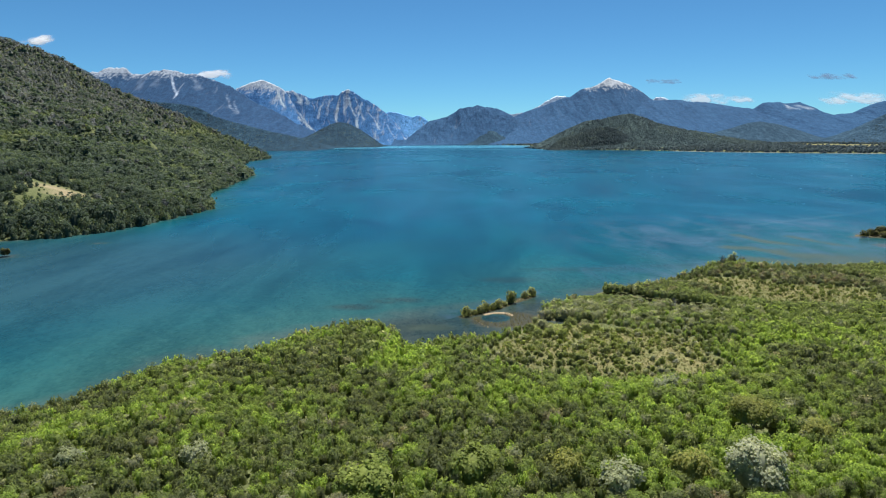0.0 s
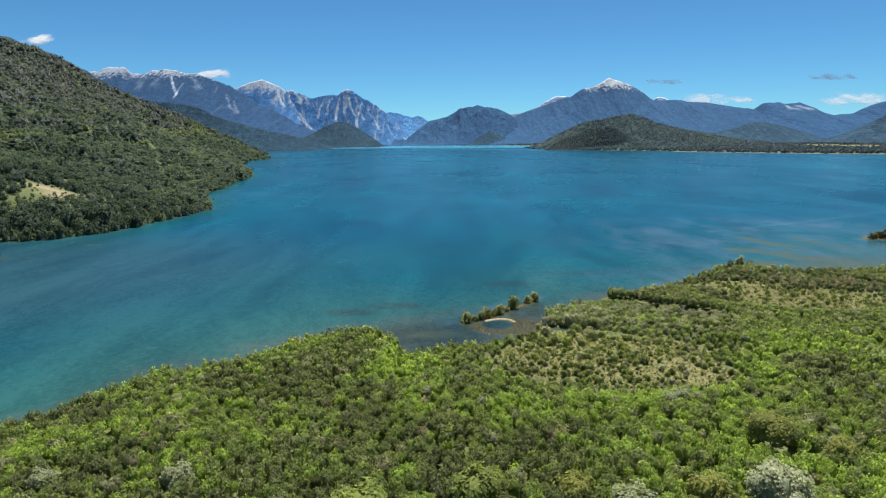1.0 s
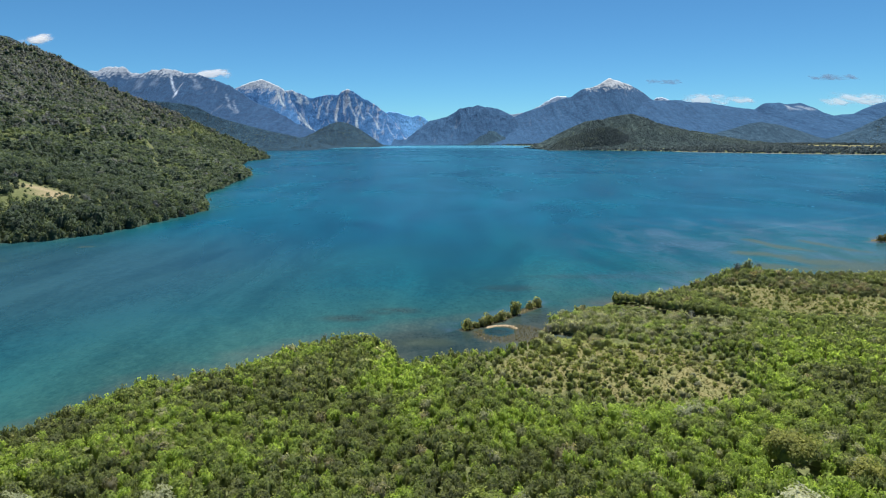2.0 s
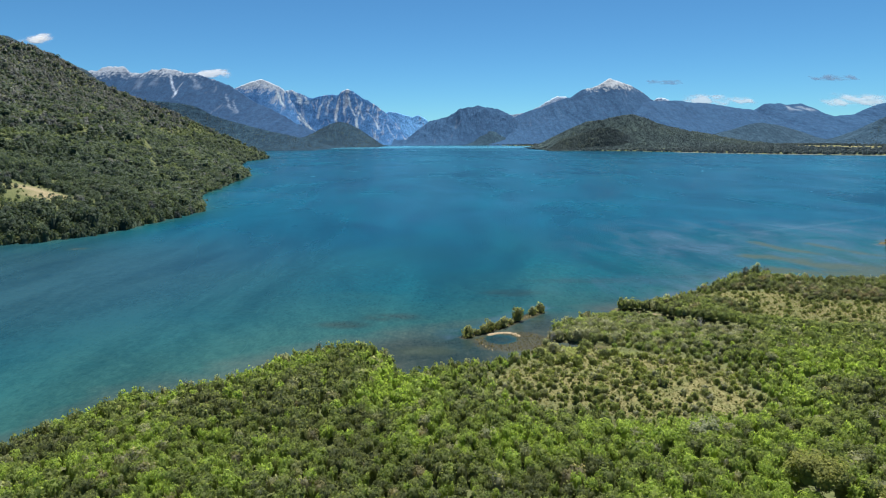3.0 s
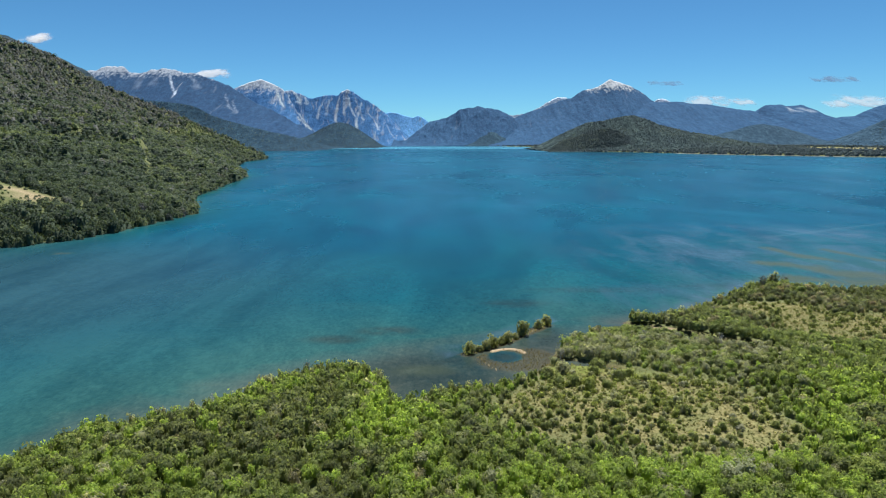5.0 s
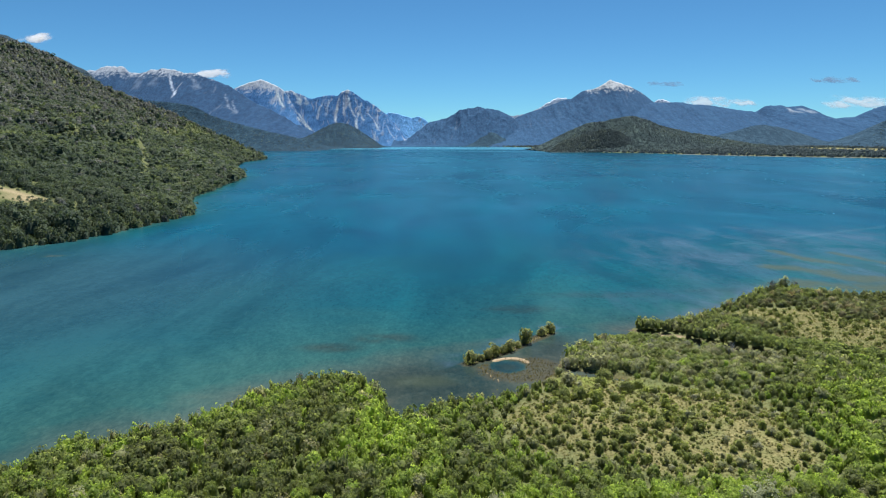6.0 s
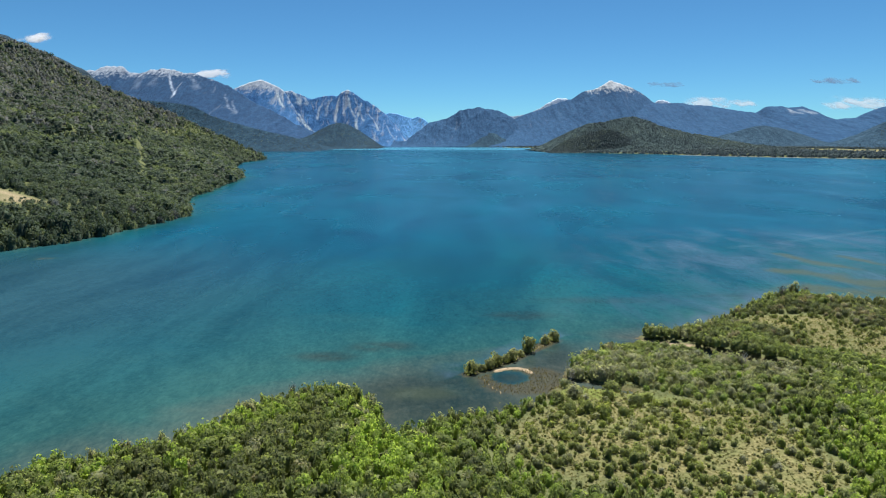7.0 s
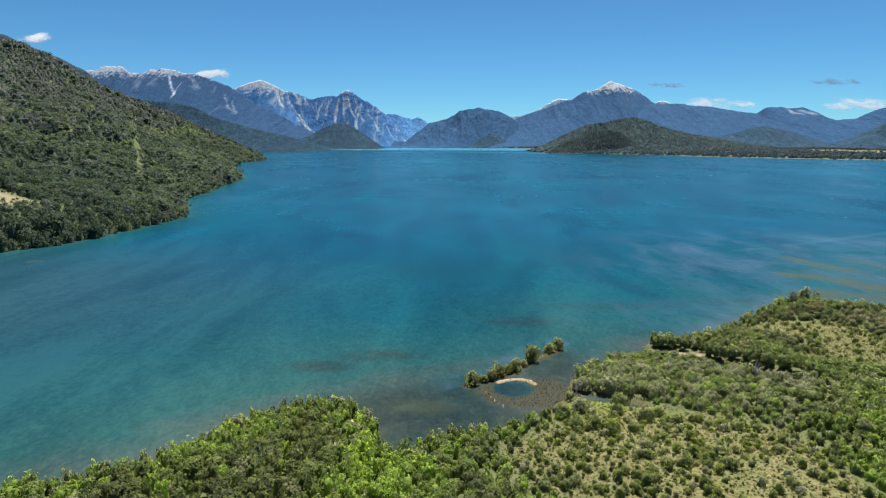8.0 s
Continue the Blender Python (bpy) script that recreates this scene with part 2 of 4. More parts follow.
def water_material():
    m, nt, p = material("lake_water")
    d = attribute(nt, "depth")
    patch = noise_at(nt, 0.02, 5, 0.6, (1.0, 1.5, 1.0))
    fine = noise_at(nt, 0.12, 5, 0.6, (1.0, 1.4, 1.0))
    d = maths(nt, "MULTIPLY", d, maths(nt, "ADD", maths(nt, "MULTIPLY", patch, 1.4), 0.3))
    d = maths(nt, "ADD", d, maths(nt, "MULTIPLY_ADD", fine, 0.8, -0.4))
    d = maths(nt, "DIVIDE", d, 20.0)
    c = ramp(nt, d, [(0.0, (0.050, 0.057, 0.046)), (0.03, (0.036, 0.061, 0.055)), (0.09, (0.016, 0.062, 0.061)), (0.20, (0.009, 0.056, 0.063)),
                     (0.40, (0.002, 0.048, 0.066)), (1.0, (0.0, 0.047, 0.081))])
    c = mix(nt, maths(nt, "MULTIPLY", attribute(nt, "silt"), 0.75), c, (0.014, 0.040, 0.053))
    weed_and_pond = attribute(nt, "weed_and_pond")
    weed_and_pond = maths(nt, "MULTIPLY", weed_and_pond, ramp(nt, fine, [(0.25, (0, 0, 0)), (0.5, (1, 1, 1))]))
    c = mix(nt, maths(nt, "MULTIPLY", weed_and_pond, 0.85), c, (0.017, 0.027, 0.024))
    alga = maths(nt, "MULTIPLY", attribute(nt, "alga"), ramp(nt, noise_at(nt, 0.075, 5, 0.62, (1.9, 0.42, 1.0), 8.0, 0.5), [(0.22, (0.2, 0.2, 0.2)), (0.44, (1, 1, 1))]))
    # sky sheen on the far calm water, painted as a lighter base colour
    c = mix(nt, maths(nt, "MULTIPLY", attribute(nt, "calm_sheen"), 0.9), c, (0.045, 0.200, 0.300))
    # glints and dark gusts of the ripples, painted by multiplying the water colour
    ripple = noise_at(nt, 0.30, 6, 0.78, (1.3, 0.8, 1.0), 35.0, 0.4)
    swirl = noise_at(nt, 0.016, 6, 0.66, (1.5, 0.45, 1.0), 40.0, 0.8)
    broad = noise_at(nt, 0.0035, 5, 0.6, (1.2, 0.7, 1.0), 25.0, 0.6)
    chop = noise_at(nt, 0.9, 3, 0.7, (1.3, 0.7, 1.0), 20.0, 0.3)
    wave_light = maths(nt, "MULTIPLY_ADD", chop, 0.16, maths(nt, "MULTIPLY_ADD", swirl, 0.38, maths(nt, "MULTIPLY_ADD", ripple, 0.20, maths(nt, "MULTIPLY", broad, 0.34))))
    tone = ramp(nt, wave_light, [(0.46, (0.45, 0.64, 0.72)), (0.54, (0.97, 0.98, 0.99)), (0.62, (1.60, 1.40, 1.32))])
    c = mix(nt, 1.0, c, tone, "MULTIPLY")
    pale = maths(nt, "MULTIPLY", attribute(nt, "pale"), ramp(nt, noise_at(nt, 0.030, 5, 0.65, (1.5, 0.7, 1.0), 15.0, 0.5), [(0.42, (0, 0, 0)), (0.66, (1, 1, 1))]))
    c = mix(nt, maths(nt, "MULTIPLY", pale, 0.65), c, (0.050, 0.086, 0.128))
    c = mix(nt, maths(nt, "MULTIPLY", alga, 0.9), c, (0.050, 0.064, 0.036))
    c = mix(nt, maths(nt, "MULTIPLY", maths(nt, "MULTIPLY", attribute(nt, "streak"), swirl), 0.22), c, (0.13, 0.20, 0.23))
    marsh = maths(nt, "MULTIPLY", attribute(nt, "marsh"), ramp(nt, fine, [(0.2, (0.5, 0.5, 0.5)), (0.6, (1, 1, 1))]))
    c = mix(nt, maths(nt, "MULTIPLY", marsh, 0.85), c, (0.054, 0.051, 0.034))
    nt.links.new(c, p.inputs["Base Color"])
    p.inputs["IOR"].default_value = 1.33
    p.inputs["Specular IOR Level"].default_value = 0.07
    gust = noise_at(nt, 0.006, 5, 0.62, (1.3, 0.7, 1.0), 32.0, 0.7)
    nt.links.new(ramp(nt, gust, [(0.35, (0.20, 0.20, 0.20)), (0.65, (0.30, 0.30, 0.30))]), p.inputs["Roughness"])
    waves = maths(nt, "ADD", noise_at(nt, 0.5, 3, 0.6, (1.0, 1.3, 1.0)), maths(nt, "MULTIPLY", noise_at(nt, 0.1, 3), 1.2))
    waves = maths(nt, "MULTIPLY", waves, maths(nt, "MULTIPLY_ADD", gust, 1.6, -0.2))
    waves = maths(nt, "MULTIPLY", waves, maths(nt, "MULTIPLY_ADD", attribute(nt, "calm_sheen"), -0.85, 1.0))
    bump(nt, p, waves, 0.16, 0.6)
    return m


def foliage_material(name, per_object, stops, translucent=0.66, vary=0.26, clump=0.8):
    """Leaves: a palette picked tree by tree, with a second variation clump by clump."""
    m, nt, p = material(name)
    if per_object:
        hue = nt.nodes.new("ShaderNodeObjectInfo").outputs["Random"]
    else:
        hue = attribute(nt, "hue")
    c = ramp(nt, hue, stops)
    isl = nt.nodes.new("ShaderNodeNewGeometry").outputs["Random Per Island"]
    c = mix(nt, 1.0, c, ramp(nt, isl, [(0.0, (1 - vary,) * 3), (0.6, (1.0, 1.0, 1.0)), (1.0, (1 + vary, 1 + 0.9 * vary, 1 + 0.6 * vary))]), "MULTIPLY")
    tufts = ramp(nt, noise_at(nt, clump, 2, 0.6), [(0.36, (0.78, 0.80, 0.84)), (0.5, (1.0, 1.0, 1.0)), (0.64, (1.20, 1.16, 1.08))])
    c = mix(nt, 1.0, c, tufts, "MULTIPLY")
    nt.links.new(c, p.inputs["Base Color"])
    p.inputs["Roughness"].default_value = 0.7
    p.inputs["Specular IOR Level"].default_value = 0.12
    tr = nt.nodes.new("ShaderNodeBsdfTranslucent")
    nt.links.new(mix(nt, 1.0, c, (1.1, 1.12, 0.68), "MULTIPLY"), tr.inputs["Color"])
    ms = nt.nodes.new("ShaderNodeMixShader")
    ms.inputs[0].default_value = translucent
    nt.links.new(p.outputs[0], ms.inputs[1])
    nt.links.new(tr.outputs[0], ms.inputs[2])
    nt.links.new(ms.outputs[0], nt.nodes["Material Output"].inputs["Surface"])
    return m


def bark_material(name="grey_brown_bark", dark=(0.10, 0.08, 0.06), light=(0.30, 0.27, 0.23)):
    m, nt, p = material(name)
    c = ramp(nt, noise_at(nt, 3.0, 5, 0.6, (4, 4, 0.6)), [(0.3, dark), (0.7, light)])
    nt.links.new(c, p.inputs["Base Color"])
    p.inputs["Roughness"].default_value = 0.9
    return m


def mountain_material(name, forest, forest2, rock, snow_line, rock_line, streaks, snow=(0.56, 0.60, 0.66), relief=12.0):
    """Forest below, bare rock in gullies and above the tree line, snow on the tops; distance haze is in the colours
    passed in.
    """
    m, nt, p = material(name)
    tc = nt.nodes.new("ShaderNodeTexCoord")
    sep = nt.nodes.new("ShaderNodeSeparateXYZ")
    nt.links.new(tc.outputs["Object"], sep.inputs[0])
    z = sep.outputs[2]
    lie = (1.0, 0.3, 1.0)
    big, fine = noise_at(nt, 0.012, 6, 0.6, lie), noise_at(nt, 0.05, 6, 0.7, lie)
    leafy = noise_at(nt, 0.14, 5, 0.75, lie)
    stand = maths(nt, "MULTIPLY_ADD", leafy, 0.40, maths(nt, "MULTIPLY_ADD", fine, 0.46, maths(nt, "MULTIPLY", big, 0.14)))
    c = ramp(nt, stand, [(0.38, tuple(0.70 * v for v in forest)), (0.50, forest), (0.62, tuple(1.25 * v for v in forest2))])
    rockc = ramp(nt, fine, [(0.3, tuple(v * 0.7 for v in rock)), (0.7, rock)])
    along = nt.nodes.new("ShaderNodeCombineXYZ")
    nt.links.new(attribute(nt, "along"), along.inputs[0])
    nt.links.new(attribute(nt, "down"), along.inputs[1])
    st = node(nt, "ShaderNodeTexNoise", Scale=1.0, Detail=5.0, Roughness=0.6)
    nt.links.new(along.outputs[0], st.inputs["Vector"])
    gul = attribute(nt, "gully")
    s = maths(nt, "ADD", maths(nt, "MULTIPLY", st.outputs[0], 0.75), maths(nt, "MULTIPLY", gul, 0.35))
    s = ramp(nt, s, [(0.62 - 0.12 * streaks, (0, 0, 0)), (0.70 - 0.12 * streaks, (1, 1, 1))])
    s = maths(nt, "MULTIPLY", s, attribute(nt, "bare"))
    c = mix(nt, s, c, rockc)
    scar = maths(nt, "MULTIPLY", attribute(nt, "chute"), ramp(nt, maths(nt, "MULTIPLY_ADD", leafy, 0.5, maths(nt, "MULTIPLY", fine, 0.5)), [(0.36, (0.1, 0.1, 0.1)), (0.54, (1, 1, 1))]))
    c = mix(nt, scar, c, tuple(min(0.7, v * 1.7) for v in rock))
    zj = maths(nt, "ADD", z, maths(nt, "MULTIPLY_ADD", big, 90.0, -45.0))
    zj = maths(nt, "ADD", zj, maths(nt, "MULTIPLY_ADD", fine, 220.0, -110.0))
    k = maths(nt, "DIVIDE", maths(nt, "SUBTRACT", zj, rock_line), 40.0)
    c = mix(nt, ramp(nt, k, [(0.0, (0, 0, 0)), (1.0, (1, 1, 1))]), c, rockc)
    k = maths(nt, "DIVIDE", maths(nt, "SUBTRACT", zj, snow_line), 90.0)
    c = mix(nt, ramp(nt, k, [(0.0, (0, 0, 0)), (1.0, (1, 1, 1))]), c, snow)
    nt.links.new(c, p.inputs["Base Color"])
    p.inputs["Roughness"].default_value = 0.95
    p.inputs["Specular IOR Level"].default_value = 0.1
    bump(nt, p, maths(nt, "MULTIPLY_ADD", big, 2.0, maths(nt, "MULTIPLY_ADD", leafy, 0.5, fine)), 1.0, relief)
    return m


def cloud_material(name="white_cloud", tone=(0.9, 0.9, 0.92)):
    m, nt, p = material(name)
    p.inputs["Base Color"].default_value = (*tone, 1)
    p.inputs["Roughness"].default_value = 1.0
    p.inputs["Specular IOR Level"].default_value = 0.0
    tr = nt.nodes.new("ShaderNodeBsdfTranslucent")
    tr.inputs["Color"].default_value = (*tone, 1)
    ms = nt.nodes.new("ShaderNodeMixShader")
    ms.inputs[0].default_value = 0.5
    nt.links.new(p.outputs[0], ms.inputs[1])
    nt.links.new(tr.outputs[0], ms.inputs[2])
    clear_air = nt.nodes.new("ShaderNodeBsdfTransparent")
    thin = nt.nodes.new("ShaderNodeMixShader")
    nt.links.new(attribute(nt, "veil"), thin.inputs[0])
    nt.links.new(clear_air.outputs[0], thin.inputs[1])
    nt.links.new(ms.outputs[0], thin.inputs[2])
    nt.links.new(thin.outputs[0], nt.nodes["Material Output"].inputs["Surface"])
    return m


SCRUB = [(0.0, (0.155, 0.178, 0.096)), (0.25, (0.188, 0.226, 0.100)), (0.48, (0.236, 0.302, 0.102)), (0.60, (0.280, 0.368, 0.106)), (0.70, (0.325, 0.432, 0.108)),
         (0.78, (0.262, 0.292, 0.160)), (0.92, (0.345, 0.358, 0.250)), (1.0, (0.225, 0.190, 0.115))]
OLIVE = [(0.0, (0.176, 0.207, 0.092)), (0.3, (0.232, 0.273, 0.103)), (0.55, (0.267, 0.311, 0.099)), (0.8, (0.282, 0.301, 0.168)), (1.0, (0.381, 0.387, 0.304))]
FOREST = [(0.0, (0.047, 0.072, 0.054)), (0.35, (0.084, 0.116, 0.078)), (0.68, (0.130, 0.166, 0.095)), (0.78, (0.168, 0.212, 0.097)), (0.84, (0.108, 0.126, 0.124)), (1.0, (0.150, 0.160, 0.163))]
# distant woods: leaf colours already mixed with bluish haze
HAZED_WOODS = [(0.0, (0.020, 0.042, 0.058)), (0.5, (0.040, 0.066, 0.072)), (1.0, (0.090, 0.122, 0.092))]
M_GROUND, M_WATER, M_BARK, M_CLOUD = ground_material(), water_material(), bark_material(), cloud_material()
M_DEAD = bark_material("bleached_dead_wood", (0.26, 0.24, 0.21), (0.46, 0.44, 0.40))
M_REED = foliage_material("dry_reed", True, [(0.0, (0.13, 0.115, 0.065)), (1.0, (0.17, 0.145, 0.08))])
M_SAND = bark_material("pale_beach_sand", (0.09, 0.095, 0.10), (0.15, 0.155, 0.165))
M_WISP = cloud_material("grey_wisp", (0.26, 0.36, 0.52))
M_SCRUB = foliage_material("scrub_leaves", False, SCRUB)
M_SCRUB_OB = foliage_material("scrub_leaves_single", True, SCRUB)
M_TUFT = foliage_material("grass_tufts", False, [(0.0, (0.095, 0.115, 0.045)), (0.5, (0.190, 0.190, 0.080)), (1.0, (0.29, 0.265, 0.14))])
M_OLIVE = foliage_material("olive_leaves", False, OLIVE)
M_OLIVE_OB = foliage_material("olive_leaves_single", True, OLIVE)
M_FOREST = foliage_material("hill_forest_leaves", False, FOREST, 0.4, 0.18, 0.15)
M_HAZED_WOODS = foliage_material("hazed_woods_leaves", False, HAZED_WOODS, 0.2, 0.15, 0.05)
M_SPIT_OB = foliage_material("spit_leaves", True, [(0.0, (0.22, 0.24, 0.10)), (1.0, (0.33, 0.34, 0.17))])
M_WHITE_OB = foliage_material("silver_leaves", True, [(0.0, (0.36, 0.39, 0.26)), (1.0, (0.44, 0.46, 0.34))], 0.5)
M_ISLET_OB = foliage_material("islet_leaves", True, [(0.0, (0.085, 0.095, 0.045)), (1.0, (0.125, 0.125, 0.065))])
M_PALE_OB = foliage_material("pale_leaves", True, [(0.0, (0.25, 0.285, 0.17)), (1.0, (0.31, 0.335, 0.22))], 0.5)
M_GREEN_OB = foliage_material("round_tree_leaves", True, [(0.0, (0.190, 0.235, 0.070)), (1.0, (0.250, 0.310, 0.080))], 0.5)
M_BROWN_OB = foliage_material("bronze_leaves", True, [(0.0, (0.225, 0.245, 0.075)), (1.0, (0.280, 0.290, 0.085))], 0.5)


# ---------------------------------------------------------------- mesh tools
def mesh_from(name, verts, faces, mat, attrs=None):
    """A mesh from arrays; faces: (n, 3) or (n, 4)."""
    me = bpy.data.meshes.new(name)
    verts, faces = np.asarray(verts, np.float32), np.asarray(faces, np.int32)
    n, k = faces.shape
    me.vertices.add(len(verts))
    me.vertices.foreach_set("co", verts.ravel())
    me.loops.add(n * k)
    me.loops.foreach_set("vertex_index", faces.ravel())
    me.polygons.add(n)
    me.polygons.foreach_set("loop_start", np.arange(n, dtype=np.int32) * k)
    me.update(calc_edges=True)
    for key, values in (attrs or {}).items():
        a = me.attributes.new(key, "FLOAT", "POINT")
        a.data.foreach_set("value", np.asarray(values, np.float32).ravel())
    me.polygons.foreach_set("use_smooth", np.ones(n, bool))
    me.materials.append(mat)
    return me


def part(name, me, parent, label=""):
    ob = new(name, me)
    ob.parent = parent
    if label:
        tagged(ob, label)
    return ob


def grid_faces(nx, ny):
    i = np.arange(nx * ny).reshape(ny, nx)
    return np.stack([i[:-1, :-1], i[:-1, 1:], i[1:, 1:], i[1:, :-1]], -1).reshape(-1, 4)


def steps(*runs):
    """Coordinates from runs of (start, end, step)."""
    return np.unique(np.concatenate([np.arange(a, b + 1e-6, s) for a, b, s in runs]))


# ---------------------------------------------------------------- ground and lake
gx = steps((-4900, -1200, 185), (-1200, -120, 12), (-120, 4, 2.0), (4, 34, 0.7), (34, 170, 2.0), (170, 260, 6), (260, 1400, 30), (1400, 4900, 140))
gy = steps((-4900, 0, 350), (0, 66, 6), (66, 156, 2.0), (156, 196, 0.7), (196, 240, 2.0), (240, 480, 8), (480, 1800, 14), (1800, 4900, 62))
X, Y = np.meshgrid(gx, gy)
Z = height(X, Y)
verts = np.stack([X, Y, Z], -1).reshape(-1, 3)
reed = smooth(2.6, 1.2, line_distance(X, Y, REEDS)) + smooth(5.0, 3.5, line_distance(X, Y, CHANNEL)) + (np.hypot(X - 215, Y - 298) < 45) + (np.hypot(X + 195, Y - 268) < 12) + smooth(0.5, 0.1, Z) * (Z > -0.4) * (np.hypot(X - 15, Y - 168) < 40)
# far grass gets some lush green, muting its yellow as haze does
ground = new("ground", mesh_from("ground", verts, grid_faces(len(gx), len(gy)), M_GROUND, {
    "grass": np.maximum(clearing_mask(X, Y), meadow_mask(X, Y)), "sand": sand_and_haze_mask(X, Y), "reed": np.clip(reed, 0, 1), "lush": np.maximum(lush_mask(X, Y), 0.35 * (Y > 1500))}))
tagged(ground, "gently rising lakeside land with soil, dry grass and sand", "ground", kind="structure")

wx = steps((-4900, -300, 230), (-300, -90, 6), (-90, 0, 3.0), (0, 32, 1.0), (32, 110, 3.0), (110, 185, 1.7), (185, 330, 3.4), (330, 420, 9), (420, 4900, 224))
wy = steps((-300, 80, 20), (80, 155, 3.0), (155, 200, 1.0), (200, 236, 3.0), (236, 316, 1.7), (316, 440, 3.4), (440, 520, 8), (520, 4900, 73))
X, Y = np.meshgrid(wx, wy)
D = np.maximum(0, -height(X, Y))
haze = smooth(6.0, 1.0, np.abs(line_distance(X, Y, SPIT) - 3.5) + 3.0 * fbm(X / 6, Y / 6, 3, 62.0)) * smooth(168, 172, Y - 0.95 * (X - 5))
D = D + 0.8 * haze * (1.7 - D) * (D > 0.05)          # sandy shoal outside the spit
weed_and_pond = np.zeros(X.shape)
# weed patches; the pond's entry (14.3, 168.2) darkens its painted sky reflection
for cx, cy, rx, ry, dense in ((-28, 181, 7, 3, 0.85), (-14, 188, 8, 3.5, 0.75), (22, 215, 10, 4, 0.7), (-4, 158, 17, 13, 1.0), (27, 180, 7, 11, 1.0), (14.3, 168.2, 5, 4, 1.0), (95, 236, 16, 4, 0.5), (60, 205, 12, 4, 0.5), (52, 232, 20, 4, 0.4)):
    weed_and_pond = np.maximum(weed_and_pond, dense * smooth(1.6, 0.3, np.hypot((X - cx) / rx, (Y - cy) / ry) + 0.3 * fbm(X / 5, Y / 5, 3, 64.0)))
alga = 0.10 * smooth(1.2, 0.6, np.hypot((X - 160) / 34, (Y - 268) / 40))
for pts, wide in (([(150, 311), (153, 299), (156, 288), (163, 279)], 3.6), ([(134, 274), (139, 271), (144, 267.5), (147, 259), (152, 254), (168, 250)], 6.0), ([(122, 248), (127, 246.5), (133, 244), (142, 241), (156, 240), (174, 244)], 7.0), ([(174, 305), (177, 290), (185, 276)], 2.6)):
    alga = np.maximum(alga, smooth(1.5, 0.3, line_distance(X, Y, pts) / wide + 0.9 * fbm(X / 5, Y / 9, 3, 63.0)))
alga = alga + 0.4 * smooth(1.2, 0.3, np.hypot((X + 4) / 9, (Y - 160) / 4))
off_near = inside_distance(X, Y, NEAR_LAND)
D = D + 5.0 * smooth(30, 80, X) * smooth(0.3, 2.0, D)          # clearer, bluer water off the eastern shore
# pond depth raised to 14 so its colour carries the sky's blue reflection
lake = new("lake", mesh_from("lake", np.stack([X, Y, 0 * X], -1).reshape(-1, 3), grid_faces(len(wx), len(wy)), M_WATER, {"depth": np.maximum(D, 14.0 * smooth(1.0, 0.8, np.hypot((X - 14.4) / 4.2, (Y - 168.4) / 3.9))), "weed_and_pond": weed_and_pond, "silt": smooth(1.25, 0.25, np.hypot((X + 165) / 150, (Y - 235) / 125)), "alga": np.clip(alga, 0, 1), "calm_sheen": np.clip(smooth(2950, 3250, Y + 0.35 * X) * smooth(4100, 3700, Y) + 0.35 * smooth(3700, 3900, Y) + 0.7 * smooth(0.14, 0.4, fbm(X / 900, Y / 160, 3, 61.0)) * smooth(2150, 2400, Y), 0, 1),
    "marsh": marsh_mask(X, Y),
    "pale": 1.3 * smooth(5.0, 1.0, np.abs(line_distance(X, Y, SPIT) - 3.2) + 3.0 * fbm(X / 6, Y / 6, 3, 62.0)) * (Y > 171 + 0.95 * (X - 5)) + smooth(1.25, 0.5, np.hypot((X - 175) / 120, (Y - 300) / 95)) + 0.6 * smooth(1.2, 0.4, np.hypot((X - 75) / 45, (Y - 222) / 22)) * (D > 0.1) + 0.9 * smooth(14, 3, -off_near + 5 * fbm(X / 11, Y / 7, 3, 65.0)) * smooth(44, 60, X) * smooth(200, 150, X),
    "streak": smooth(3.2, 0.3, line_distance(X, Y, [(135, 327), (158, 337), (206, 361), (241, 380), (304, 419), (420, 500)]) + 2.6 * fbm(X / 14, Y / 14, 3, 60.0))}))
tagged(lake, "turquoise lake water with brownish shallows along its shore", "lake", kind="structure")


# ---------------------------------------------------------------- mountains
def mountain(name, y0, crest, front, back, mat, label, rough=0.12, bare=0.0, step=8.0, rows=52, power=1.15, wave=150.0, seed=0.0, jag=5.0, lean=None, spiky=0.0, chutes=()):
    """A range along x at y0: crest as (x, z) pairs, a gullied face towards the lake and a plain back."""
    cx, cz = np.array([c[0] for c in crest], float), np.array([c[1] for c in crest], float)
    s = np.arange(cx[0], cx[-1] + step, step)
    zc = np.interp(s, cx, cz)
    for _ in range(1):
        zc[1:-1] = 0.25 * zc[:-2] + 0.5 * zc[1:-1] + 0.25 * zc[2:]
    zc = np.maximum(zc + jag * fbm(s / 45, s * 0 + seed, 4, seed) + spiky * (ridged(s / 55, s * 0 + seed, 4, seed + 5) - 0.6), 0)
    tt = np.concatenate([-np.linspace(1, 0.12, 8), np.linspace(0, 1, rows)])
    S, T = np.meshgrid(s, tt)
    ZC = np.tile(zc, (len(tt), 1))
    A = np.abs(T)
    warp = 0.35 * wave * fbm(S / wave, T * 2.0, 3, seed + 3)
    g = ridged((S + warp) / wave, T * 1.3 + 0.2 * S / wave, 5, seed)
    spur = ridged((S + warp) / (0.34 * wave), T * 2.2 + 0.3 * S / wave, 4, seed + 7)
    g = 0.7 * g + 0.3 * spur
    shape = np.clip(A * 4, 0, 1) * (1 - A)
    Zm = ZC * (1 - A) ** power + rough * ZC.max() * (g - 0.62) * shape * 1.6
    Ym = np.where(T < 0, y0 + A * back, y0 - A * front) + front * 0.10 * (g - 0.5) * np.clip(A * 3, 0, 1) * (1 - A)
